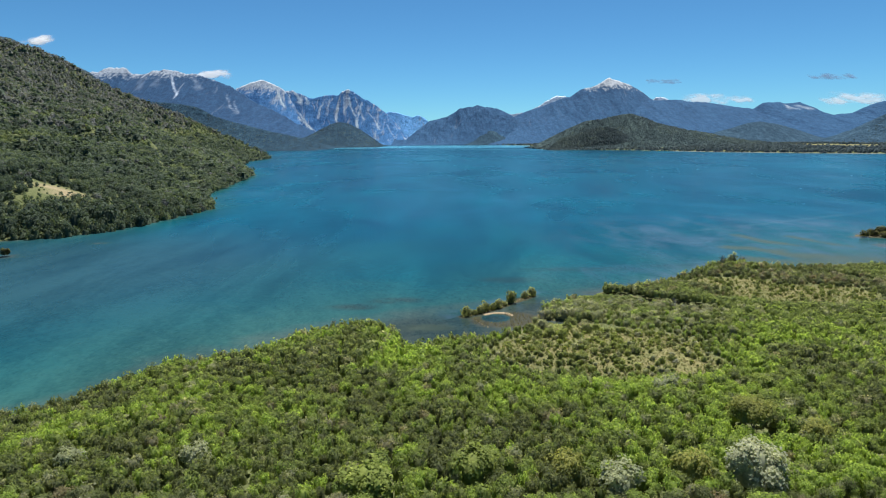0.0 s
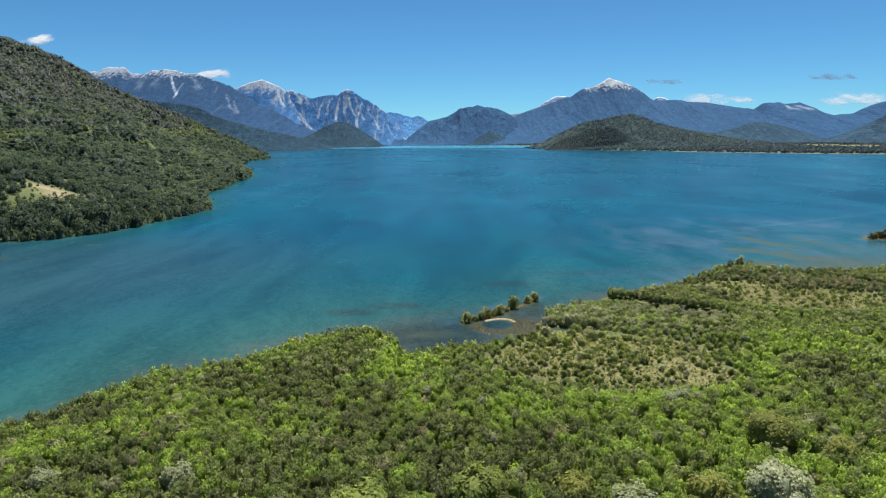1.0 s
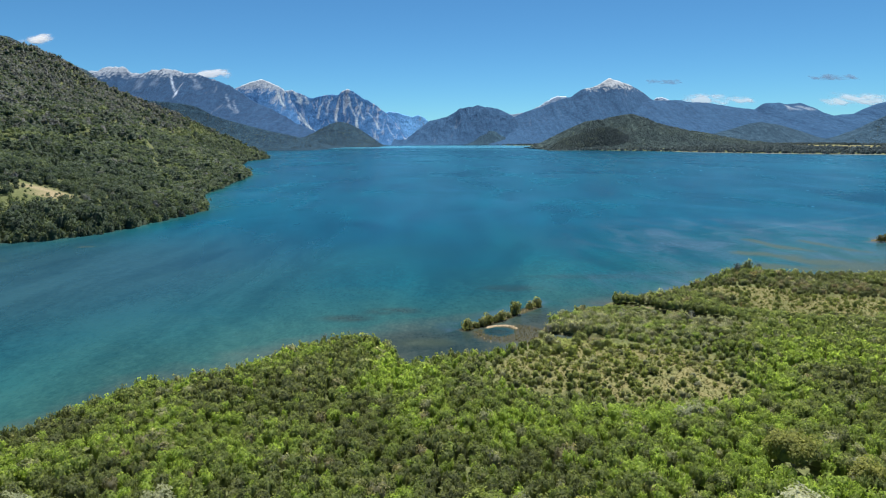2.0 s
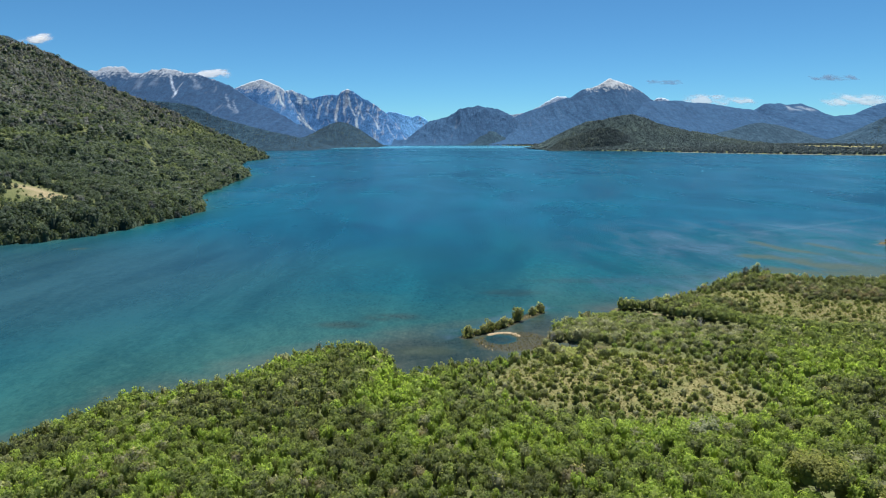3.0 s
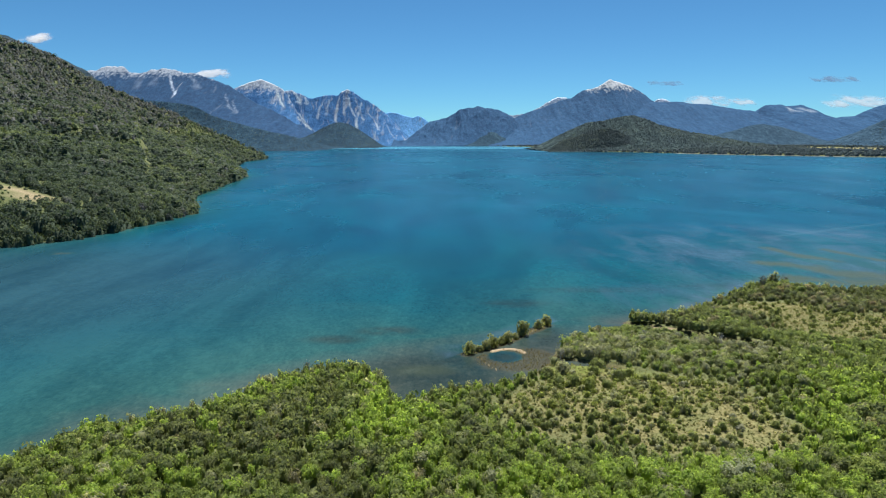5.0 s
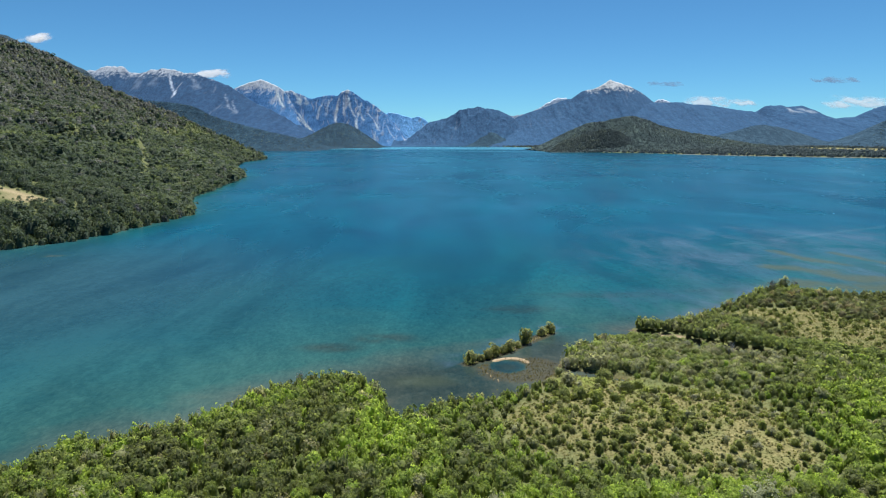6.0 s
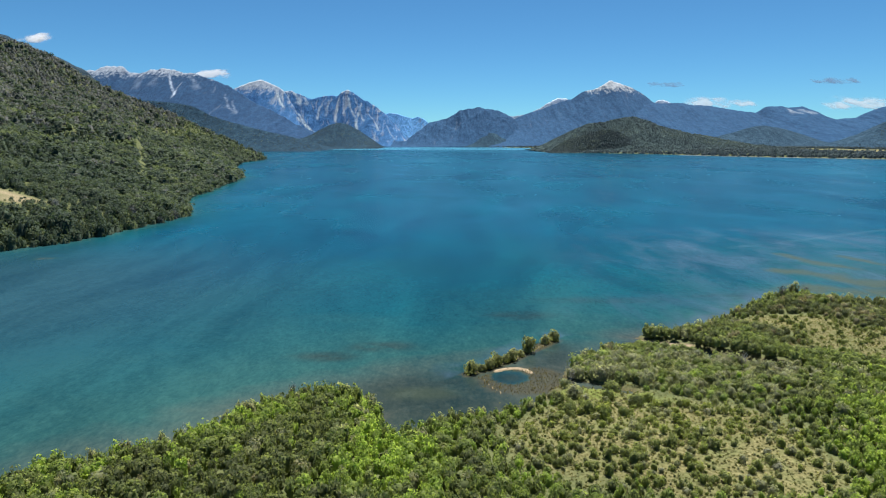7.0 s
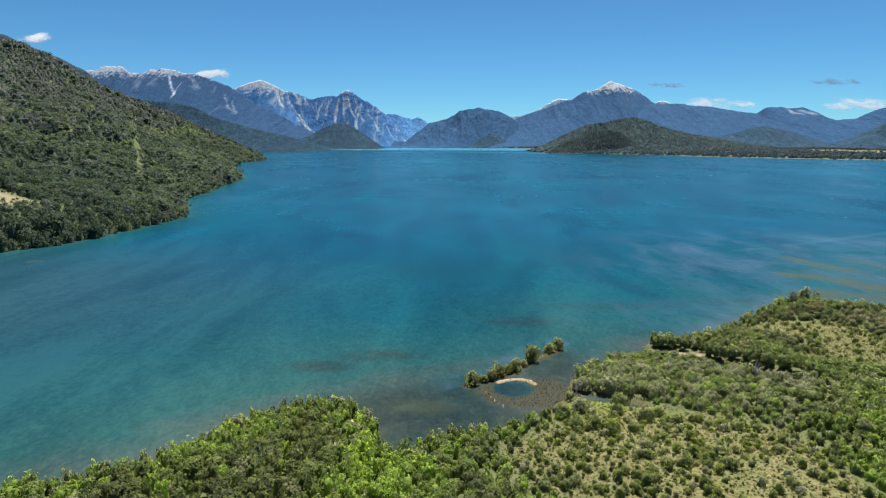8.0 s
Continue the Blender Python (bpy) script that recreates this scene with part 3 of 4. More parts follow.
    Zm = np.where(A > 0.985, -6, Zm)
    chute = np.zeros(S.shape)
    for pts, w, pure in chutes:
        bend = 1.5 * w * fbm(T * 11, S / 90, 4, seed + 13)
        reach = np.array([p[1] for p in pts])
        middle = np.interp(T, reach, [p[0] for p in pts]) + bend
        inside = smooth(reach[0] - 0.03, reach[0], T) * smooth(reach[-1] + 0.05, reach[-1], T)
        chute = np.maximum(chute, pure * inside * (0.75 + 0.5 * fbm(S / 16, T * 9, 3, seed + 15)) * smooth(1.25, 0.45, np.abs(S - middle) / (w * (0.7 + 0.6 * (T - reach[0]) / max(0.05, reach[-1] - reach[0])))))
    me = mesh_from(name, np.stack([S, Ym, Zm], -1).reshape(-1, 3), grid_faces(len(s), len(tt))[:, ::-1], mat, {
        "along": S / 24.0 + 1.6 * fbm(S / 70, T * 5, 3, seed + 9), "down": T * 2.2, "gully": 1 - g, "chute": chute, "bare": bare * smooth(1.0, 0.55, A) * smooth(-0.6, 0.0, fbm(S / 140, T * 2, 3, seed + 11)) * (1 if lean is None else smooth(lean[0], lean[1], S))})
    ob = new(name, me)
    tagged(ob, label, "mountain", kind="structure")
    return S, Ym, Zm, T


# the blue haze of distance is painted into these forest, rock and snow colours
FAR1 = mountain_material("hazed_forest_and_granite", (0.016, 0.052, 0.120), (0.020, 0.061, 0.130), (0.26, 0.31, 0.38), 575, 474, 0.1, relief=7.0)
FAR0 = mountain_material("hazed_ridge_forest", (0.026, 0.050, 0.070), (0.040, 0.068, 0.090), (0.25, 0.25, 0.25), 2000, 2000, 0.0)
FAR2 = mountain_material("hazed_granite_chutes", (0.042, 0.140, 0.316), (0.067, 0.175, 0.359), (0.36, 0.42, 0.50), 462, 396, 0.95, relief=9.0)
FAR3 = mountain_material("hazed_farthest_range", (0.132, 0.351, 0.650), (0.176, 0.389, 0.699), (0.25, 0.33, 0.44), 330, 255, 0.5)
FAR4 = mountain_material("hazed_forest_slopes", (0.018, 0.061, 0.136), (0.026, 0.078, 0.149), (0.30, 0.34, 0.38), 432, 398, 0.0, (0.44, 0.48, 0.54), 6.0)
FAR5 = mountain_material("hazed_snow_crest", (0.05, 0.09, 0.15), (0.06, 0.11, 0.16), (0.20, 0.27, 0.37), 275, 150, 0.3, (0.48, 0.58, 0.72))
MID = mountain_material("hazed_headland_forest", (0.012, 0.040, 0.070), (0.027, 0.065, 0.095), (0.2, 0.2, 0.18), 900, 900, 0.0)

mountain("mountain_shoulder", 3600, [(-2900, 800), (-2673, 711), (-2493, 637), (-2431, 624), (-2311, 562), (-2157, 508), (-2004, 430), (-1880, 300), (-1740, 120), (-1640, 0)], 1100, 800, FAR0, "haze-blue forested ridge behind the near hill", seed=1.5)
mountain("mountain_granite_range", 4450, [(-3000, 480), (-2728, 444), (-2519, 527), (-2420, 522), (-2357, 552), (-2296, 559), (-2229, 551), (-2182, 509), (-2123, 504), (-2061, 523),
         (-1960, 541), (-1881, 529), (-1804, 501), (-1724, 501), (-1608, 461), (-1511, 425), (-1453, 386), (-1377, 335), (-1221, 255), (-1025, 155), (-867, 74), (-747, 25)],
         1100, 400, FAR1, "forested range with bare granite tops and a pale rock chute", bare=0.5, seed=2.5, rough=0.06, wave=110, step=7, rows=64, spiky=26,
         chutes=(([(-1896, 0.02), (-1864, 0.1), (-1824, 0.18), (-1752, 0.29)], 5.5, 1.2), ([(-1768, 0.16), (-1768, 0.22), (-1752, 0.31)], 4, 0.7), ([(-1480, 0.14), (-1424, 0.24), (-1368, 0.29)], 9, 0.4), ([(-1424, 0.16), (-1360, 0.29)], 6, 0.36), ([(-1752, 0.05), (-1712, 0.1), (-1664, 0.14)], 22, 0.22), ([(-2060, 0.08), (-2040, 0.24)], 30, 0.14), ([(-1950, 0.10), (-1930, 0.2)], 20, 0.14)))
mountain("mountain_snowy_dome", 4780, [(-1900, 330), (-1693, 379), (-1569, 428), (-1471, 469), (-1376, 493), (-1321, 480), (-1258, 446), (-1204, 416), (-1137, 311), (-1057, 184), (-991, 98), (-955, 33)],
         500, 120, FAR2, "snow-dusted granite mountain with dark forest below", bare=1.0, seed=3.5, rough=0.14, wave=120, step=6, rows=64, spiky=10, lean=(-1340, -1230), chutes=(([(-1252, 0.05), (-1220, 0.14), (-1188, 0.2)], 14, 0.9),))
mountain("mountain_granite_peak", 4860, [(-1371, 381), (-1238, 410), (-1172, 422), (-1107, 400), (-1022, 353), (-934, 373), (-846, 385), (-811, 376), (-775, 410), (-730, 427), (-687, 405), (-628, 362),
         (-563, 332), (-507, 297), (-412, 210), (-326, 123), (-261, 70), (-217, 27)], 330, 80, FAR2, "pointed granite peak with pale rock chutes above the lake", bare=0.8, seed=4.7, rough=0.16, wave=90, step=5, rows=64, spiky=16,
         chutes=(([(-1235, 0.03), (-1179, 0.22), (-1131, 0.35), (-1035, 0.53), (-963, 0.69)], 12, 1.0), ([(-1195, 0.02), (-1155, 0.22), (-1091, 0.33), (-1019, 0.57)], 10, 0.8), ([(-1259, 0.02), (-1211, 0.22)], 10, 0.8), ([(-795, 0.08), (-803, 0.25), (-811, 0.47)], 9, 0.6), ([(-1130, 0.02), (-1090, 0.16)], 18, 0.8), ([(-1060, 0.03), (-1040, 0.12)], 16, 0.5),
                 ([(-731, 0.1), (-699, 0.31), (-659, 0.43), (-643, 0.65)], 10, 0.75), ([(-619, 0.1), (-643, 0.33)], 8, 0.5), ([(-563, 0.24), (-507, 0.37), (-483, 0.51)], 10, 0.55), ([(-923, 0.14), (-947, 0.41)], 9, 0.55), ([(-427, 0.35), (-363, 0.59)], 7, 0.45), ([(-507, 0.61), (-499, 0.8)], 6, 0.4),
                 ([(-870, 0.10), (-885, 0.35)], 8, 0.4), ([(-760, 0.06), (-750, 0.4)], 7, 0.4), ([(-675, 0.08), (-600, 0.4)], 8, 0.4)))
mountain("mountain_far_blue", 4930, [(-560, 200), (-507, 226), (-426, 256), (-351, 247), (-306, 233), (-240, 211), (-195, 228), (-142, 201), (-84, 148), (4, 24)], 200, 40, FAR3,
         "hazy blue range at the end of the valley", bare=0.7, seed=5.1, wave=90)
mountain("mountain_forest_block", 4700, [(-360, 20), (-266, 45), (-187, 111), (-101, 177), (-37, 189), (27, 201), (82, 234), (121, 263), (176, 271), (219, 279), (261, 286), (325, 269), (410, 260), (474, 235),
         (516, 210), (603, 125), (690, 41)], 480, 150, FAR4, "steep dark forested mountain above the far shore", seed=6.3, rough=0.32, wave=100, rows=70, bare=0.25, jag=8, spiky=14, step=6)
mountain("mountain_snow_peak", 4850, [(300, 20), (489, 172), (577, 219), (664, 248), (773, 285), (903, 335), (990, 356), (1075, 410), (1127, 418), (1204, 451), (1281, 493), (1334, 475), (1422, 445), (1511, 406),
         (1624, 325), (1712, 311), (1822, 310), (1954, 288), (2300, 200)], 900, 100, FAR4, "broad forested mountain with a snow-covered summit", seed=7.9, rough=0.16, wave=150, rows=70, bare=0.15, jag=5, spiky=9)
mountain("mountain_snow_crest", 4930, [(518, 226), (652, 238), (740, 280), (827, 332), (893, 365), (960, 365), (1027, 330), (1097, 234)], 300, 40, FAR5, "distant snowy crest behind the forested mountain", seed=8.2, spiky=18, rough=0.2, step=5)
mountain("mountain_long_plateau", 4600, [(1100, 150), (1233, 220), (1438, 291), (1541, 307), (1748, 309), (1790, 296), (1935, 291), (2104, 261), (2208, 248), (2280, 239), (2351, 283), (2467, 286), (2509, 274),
         (2620, 285), (2663, 264), (2729, 231), (2878, 194), (3023, 205), (3081, 236), (3181, 276), (3253, 292), (3462, 342), (3800, 380)], 1150, 300, FAR4, "long haze-blue forested plateau with a low rocky summit", seed=9.4, rough=0.20, wave=180, jag=5, spiky=5, chutes=(([(2500, 0.06), (2490, 0.16)], 40, 0.5), ([(2560, 0.08), (2570, 0.17)], 20, 0.4)))
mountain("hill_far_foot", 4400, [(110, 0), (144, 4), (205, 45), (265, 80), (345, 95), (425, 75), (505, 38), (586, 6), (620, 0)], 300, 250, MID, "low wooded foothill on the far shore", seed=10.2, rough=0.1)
# peninsula forest, its base colour shifted to blue-grey for haze
MID_DARK = mountain_material("hazed_peninsula_forest", (0.025, 0.046, 0.051), (0.055, 0.084, 0.076), (0.2, 0.2, 0.18), 900, 900, 0.0)
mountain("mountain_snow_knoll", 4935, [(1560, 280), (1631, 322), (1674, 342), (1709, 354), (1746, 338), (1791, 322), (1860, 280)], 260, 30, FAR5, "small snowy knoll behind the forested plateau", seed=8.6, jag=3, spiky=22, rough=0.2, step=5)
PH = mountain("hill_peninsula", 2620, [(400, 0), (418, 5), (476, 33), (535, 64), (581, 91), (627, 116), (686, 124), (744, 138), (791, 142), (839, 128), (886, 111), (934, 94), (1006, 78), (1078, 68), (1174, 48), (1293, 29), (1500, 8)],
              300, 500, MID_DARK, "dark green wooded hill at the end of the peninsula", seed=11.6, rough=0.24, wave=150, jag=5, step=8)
# front face shaped this steep to give the dark shadow patch on the hill
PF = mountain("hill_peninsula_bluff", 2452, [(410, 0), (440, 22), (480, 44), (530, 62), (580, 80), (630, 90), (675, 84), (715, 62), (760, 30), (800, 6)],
              85, 260, MID_DARK, "wooded bluff steepened into shade in front of the peninsula hill", seed=16.6, rough=0.22, wave=120, jag=4, step=7, power=0.8)
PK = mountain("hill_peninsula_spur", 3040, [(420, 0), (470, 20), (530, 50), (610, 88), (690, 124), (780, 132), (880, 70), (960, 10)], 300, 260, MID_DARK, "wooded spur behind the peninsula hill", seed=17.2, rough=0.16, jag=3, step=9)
# haze over the hills behind the plain is put into their base colour
MID2 = mountain_material("hazed_plain_forest", (0.021, 0.055, 0.092), (0.040, 0.084, 0.126), (0.2, 0.2, 0.18), 900, 900, 0.0)
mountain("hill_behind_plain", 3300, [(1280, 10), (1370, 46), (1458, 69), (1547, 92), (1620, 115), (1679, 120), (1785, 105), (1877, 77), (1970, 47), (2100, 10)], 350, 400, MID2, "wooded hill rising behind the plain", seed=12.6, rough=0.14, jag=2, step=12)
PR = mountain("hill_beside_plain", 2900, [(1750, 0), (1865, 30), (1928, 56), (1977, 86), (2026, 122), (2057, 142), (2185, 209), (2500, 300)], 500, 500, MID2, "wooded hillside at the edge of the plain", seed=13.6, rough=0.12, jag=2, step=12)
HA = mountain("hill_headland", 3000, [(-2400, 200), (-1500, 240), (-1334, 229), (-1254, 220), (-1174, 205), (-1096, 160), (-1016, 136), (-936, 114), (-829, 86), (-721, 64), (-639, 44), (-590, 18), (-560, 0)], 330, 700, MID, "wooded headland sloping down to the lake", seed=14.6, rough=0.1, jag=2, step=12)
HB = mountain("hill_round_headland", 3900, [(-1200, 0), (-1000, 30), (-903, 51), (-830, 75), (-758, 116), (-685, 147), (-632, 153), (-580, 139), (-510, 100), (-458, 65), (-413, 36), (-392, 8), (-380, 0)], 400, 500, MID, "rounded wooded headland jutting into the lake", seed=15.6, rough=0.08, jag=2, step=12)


# ---------------------------------------------------------------- trees
def crown_shape(seed, lobes, leaves, leaf, tall=0.75, spread=0.55, jitter=0.55, low=0.55, lump=1.0, flat=0.35):
    """Leaf clumps on the outside of several overlapping lobes; about one unit in radius, standing on z = 0."""
    r = np.random.default_rng(seed)
    ang = r.uniform(0, 2 * np.pi, lobes)
    rad = spread * np.sqrt(r.uniform(0.05, 1, lobes))
    centre = np.stack([rad * np.cos(ang), rad * np.sin(ang), tall * (low + 0.75 * r.uniform(0, 1, lobes) * (1 - rad * 0.6))], -1)
    size = lump * r.uniform(0.38, 0.58, lobes) * (1.15 - 0.4 * rad)
    which = r.integers(0, lobes, leaves)
    d = r.normal(size=(leaves, 3))
    d[:, 2] += 0.35
    d /= np.linalg.norm(d, axis=1)[:, None]
    p = centre[which] + d * (size[which] * r.uniform(0.72, 1.22, leaves))[:, None] * np.array([1, 1, 0.95])
    out = p - np.array([0, 0, tall * 0.6])
    out /= np.linalg.norm(out, axis=1)[:, None] + 1e-6
    n = (1.1 - 0.7 * flat) * d + 0.35 * out + np.array([0, 0, flat]) + jitter * r.normal(size=(leaves, 3)) * 0.6
    n /= np.linalg.norm(n, axis=1)[:, None]
    ref = r.normal(size=(leaves, 3))
    a = np.cross(n, ref)
    a /= np.linalg.norm(a, axis=1)[:, None] + 1e-6
    b = np.cross(n, a)
    sa, sb = leaf * r.uniform(0.6, 1.25, (leaves, 1)), leaf * r.uniform(0.5, 1.0, (leaves, 1))
    k = r.uniform(-0.3, 0.3, (leaves, 1))
    v = np.stack([p + a * sa * 1.15 + b * sb * k, p - a * sa * 0.7 + b * sb * 1.1, p - a * sa * 0.7 - b * sb * 1.1 + n * sb * 0.2], 1)
    v[:, :, 2] = np.maximum(v[:, :, 2], 0.02)
    return v.reshape(-1, 3), np.arange(leaves * 3).reshape(-1, 3)


def dome_shape(seed, sides=7, rings=3, radius=0.8, tall=0.9, uneven=0.28):
    """The dense inside of a crown: an uneven, lumpy mound."""
    r = np.random.default_rng(seed)
    v, f = [], []
    for j in range(rings):
        e = (j + 0.1) / rings * np.pi / 2
        for i in range(sides):
            a = 2 * np.pi * (i + 0.5 * (j % 2)) / sides
            k = 1 + r.uniform(-uneven, uneven)
            v.append((radius * k * np.cos(e) * np.cos(a), radius * k * np.cos(e) * np.sin(a), tall * np.sin(e) * (1 + r.uniform(-0.5, 0.5) * uneven)))
    v.append((r.uniform(-0.1, 0.1), r.uniform(-0.1, 0.1), tall))
    for j in range(rings - 1):
        for i in range(sides):
            a, b = j * sides + i, j * sides + (i + 1) % sides
            f += [(a, b, b + sides), (a, b + sides, a + sides)]
    f += [((rings - 1) * sides + i, (rings - 1) * sides + (i + 1) % sides, rings * sides) for i in range(sides)]
    return np.array(v), np.array(f)


def full_crown(core, leaves, under=0.0):
    """A mound with leaf clumps over it, above the share of its height that stays bare."""
    (v1, f1), (v2, f2) = core, leaves
    v2 = v2 * np.array([1, 1, 1 - under]) + np.array([0, 0, under * v2[:, 2].max()])
    v1 = v1 * np.array([1, 1, 0.82 * v2[:, 2].max()])
    return np.concatenate([v1, v2]), np.concatenate([f1, f2 + len(v1)])


def trunk_bmesh(h, r0, seed, limbs=4, reach=0.5, mat=None):
    """A tapered, slightly bent trunk with limbs."""
    rr = random.Random(seed)
    bm = bmesh.new()

    def tube(a, b, ra, rb, sides=6):
        a, b = Vector(a), Vector(b)
        q = (b - a).to_track_quat("Z", "Y")
        rings = []
        for c, rad in ((a, ra), (a.lerp(b, 0.5) + Vector((rr.uniform(-1, 1), rr.uniform(-1, 1), 0)) * (b - a).length * 0.05, (ra + rb) / 2), (b, rb)):
            rings.append([bm.verts.new(c + q @ Vector((rad * math.cos(2 * math.pi * k / sides), rad * math.sin(2 * math.pi * k / sides), 0))) for k in range(sides)])
        for lo, hi in zip(rings[:-1], rings[1:]):
            for k in range(sides):
                bm.faces.new((lo[k], lo[(k + 1) % sides], hi[(k + 1) % sides], hi[k]))
        bm.faces.new(rings[-1])
    tube((0, 0, -0.4), (0.06 * h, 0.03 * h, h * 0.75), r0, r0 * 0.35)
    for i in range(limbs):
        a = 2 * math.pi * (i + rr.uniform(-0.3, 0.3)) / limbs
        z0 = h * rr.uniform(0.2, 0.5 if limbs < 6 else 0.68)
        tube((0.05 * z0, 0.03 * z0, z0), (math.cos(a) * reach * h, math.sin(a) * reach * h, z0 + h * rr.uniform(0.25, 0.4)), r0 * 0.5, r0 * 0.15, 5)
    me = bpy.data.meshes.new("trunk")
    bm.to_mesh(me)
    bm.free()
    me.materials.append(mat or M_BARK)
    return me


def make_tree(name, at, h, radius, seed, mat, label, category, lobes=7, leaves=240, leaf=0.13, tall=0.75, base=0.12, group="", spread=0.55, low=0.55, lump=1.0, flat=0.35):
    """A tree: an empty at its foot, a trunk with limbs, and a crown."""
    foot = new(name)
    foot.matrix_world = Matrix.Translation(at)
    v, f = full_crown(dome_shape(seed + 500, 9, 3, 0.52), crown_shape(seed, lobes, leaves, leaf, tall, spread, 0.55, low, lump, flat))
    top = v[:, 2].max()
    v = v * np.array([radius, radius, h * (1 - base) / top]) + np.array([0, 0, h * base])
    part("trunk", trunk_bmesh(h * 0.8, 0.03 * h + 0.03, seed, 4, 0.4 * radius / h), foot)
    part("crown", mesh_from("crown", v, f, mat), foot)
    tagged(foot, label, category, group)
    return foot


def scatter(name, pos, radius, tall, hue, shapes, mat, label, category="woods"):
    """Many crowns joined into one mesh; pos (n, 3)."""
    n = len(pos)
    pick = rng.integers(0, len(shapes), n)
    ang = rng.uniform(0, 2 * np.pi, n)
    allv, allf, allh, base = [], [], [], 0
    for k, (v, f) in enumerate(shapes):
        ids = np.nonzero(pick == k)[0]
        if not len(ids):
            continue
        top = v[:, 2].max()
        c, s = np.cos(ang[ids])[:, None], np.sin(ang[ids])[:, None]
        x = (v[:, 0] * c - v[:, 1] * s) * radius[ids, None] + pos[ids, 0, None]
        y = (v[:, 0] * s + v[:, 1] * c) * radius[ids, None] + pos[ids, 1, None]
        z = (v[:, 2] / top)[None] * tall[ids, None] + pos[ids, 2, None]
        nv = len(v)
        allv.append(np.stack([x, y, z], -1).reshape(-1, 3))
        allf.append((f[None] + (base + np.arange(len(ids)) * nv)[:, None, None]).reshape(-1, f.shape[1]))
        allh.append(np.repeat(hue[ids], nv))
        base += nv * len(ids)
    ob = new(name, mesh_from(name, np.concatenate(allv), np.concatenate(allf), mat, {"hue": np.concatenate(allh)}))
    return tagged(ob, label, category, kind="stuff")


def jittered(x0, x1, y0, y1, step):
    a, b = np.meshgrid(np.arange(x0, x1, step), np.arange(y0, y1, step))
    a = a + (np.arange(a.shape[0]) % 2)[:, None] * step * 0.5
    x = (a + rng.uniform(-0.6, 0.6, a.shape) * step).ravel()
    y = (b + rng.uniform(-0.6, 0.6, b.shape) * step).ravel()
    return x, y


# closed scrub of the near land
sx, sy = jittered(-100, 200, 71, 240, 1.52)
sz = height(sx, sy)
land = inside_distance(sx, sy, NEAR_LAND)
edge = clearing_edge(sx, sy)
keep = (sz > 0.2) & (land > 0.2) & (smooth(0.85, 1.28, edge) > rng.uniform(0.05, 0.75, sx.shape)) & (np.abs(sx) < 8 + 0.75 * sy) & (line_distance(sx, sy, CHANNEL) > 2.9) & (line_distance(sx, sy, SAND) > 1.5) & (line_distance(sx, sy, CREEK) > 2.6) & (lush_mask(sx, sy) < 0.4)
BIG = [(43.3, 80.5, 4.4), (51.0, 96.5, 4.6), (17.1, 82.0, 2.8), (3.7, 81.8, 3.6), (34.6, 81.4, 3.0), (24.3, 78.5, 3.4), (-11.0, 79.0, 4.2), (-37.2, 86.4, 2.6), (-56.0, 85.9, 2.4), (58.7, 92.2, 2.6), (42, 112, 2.5), (60, 112, 2.5)]
for bx, by, br in BIG:
    keep &= np.hypot(sx - bx, sy - by) > br * 0.8
sx, sy, sz, land, edge = sx[keep], sy[keep], sz[keep], land[keep], edge[keep]
patchy = fbm(sx / 16, sy / 16, 3, 20.0)
hue = np.clip(0.37 + 0.50 * patchy + 0.30 * fbm(sx / 5, sy / 5, 2, 22.0) + rng.normal(0, 0.17, sx.shape), 0.03, 0.66)
for lx, ly, rx, ry in ((78, 142, 12, 9), (-9, 134, 10, 12), (88, 157, 11, 8)):
    lime = smooth(1.2, 0.7, np.hypot((sx - lx) / rx, (sy - ly) / ry) + 0.3 * patchy)
    hue = np.clip(hue + 0.32 * lime, 0, 0.70)
dark_stand = smooth(1.25, 0.6, np.hypot((sx + 24) / 10, (sy - 134) / 15) + 0.3 * patchy)      # a darker stand
hue = hue * (1 - 0.6 * dark_stand)
heath = smooth(1.15, 0.75, np.hypot((sx - 47) / 30, (sy - 163) / 17))
east = 0.8 * smooth(1.2, 0.8, np.hypot((sx - 112) / 34, (sy - 196) / 26))
hue = np.where(rng.uniform(0, 1, sx.shape) < 0.75 * heath, rng.uniform(0.73, 0.90, sx.shape), hue)
hue = np.where(rng.uniform(0, 1, sx.shape) < east, np.where(rng.uniform(0, 1, sx.shape) < 0.25, rng.uniform(0.95, 1.0, sx.shape), rng.uniform(0.0, 0.12, sx.shape)), hue)
heath = heath + east
hue = np.where(hue < 0.72, np.minimum(hue * (1 - 0.45 * smooth(165, 195, sy)), 0.70 - 0.34 * smooth(160, 190, sy + 0.3 * sx)), hue)
odd = rng.uniform(0, 1, sx.shape)
hue = np.where((land < 2.2) & (rng.uniform(0, 1, sx.shape) < 0.16), rng.uniform(0.84, 0.95, sx.shape), hue)
hue = np.where((odd < 0.06) & (sy < 165), rng.uniform(0.64, 0.70, sx.shape), hue)
hue = np.where(odd > 0.925, rng.uniform(0.76, 0.97, sx.shape), hue)
rad = (0.80 + 1.0 * rng.uniform(0, 1, sx.shape) ** 2.2) * (1 + 0.15 * patchy)
plume = (hue > 0.5) & (hue < 0.72)
rad = np.where(plume, rad * 0.88, rad) * (0.66 + 0.34 * smooth(1.0, 1.5, edge))
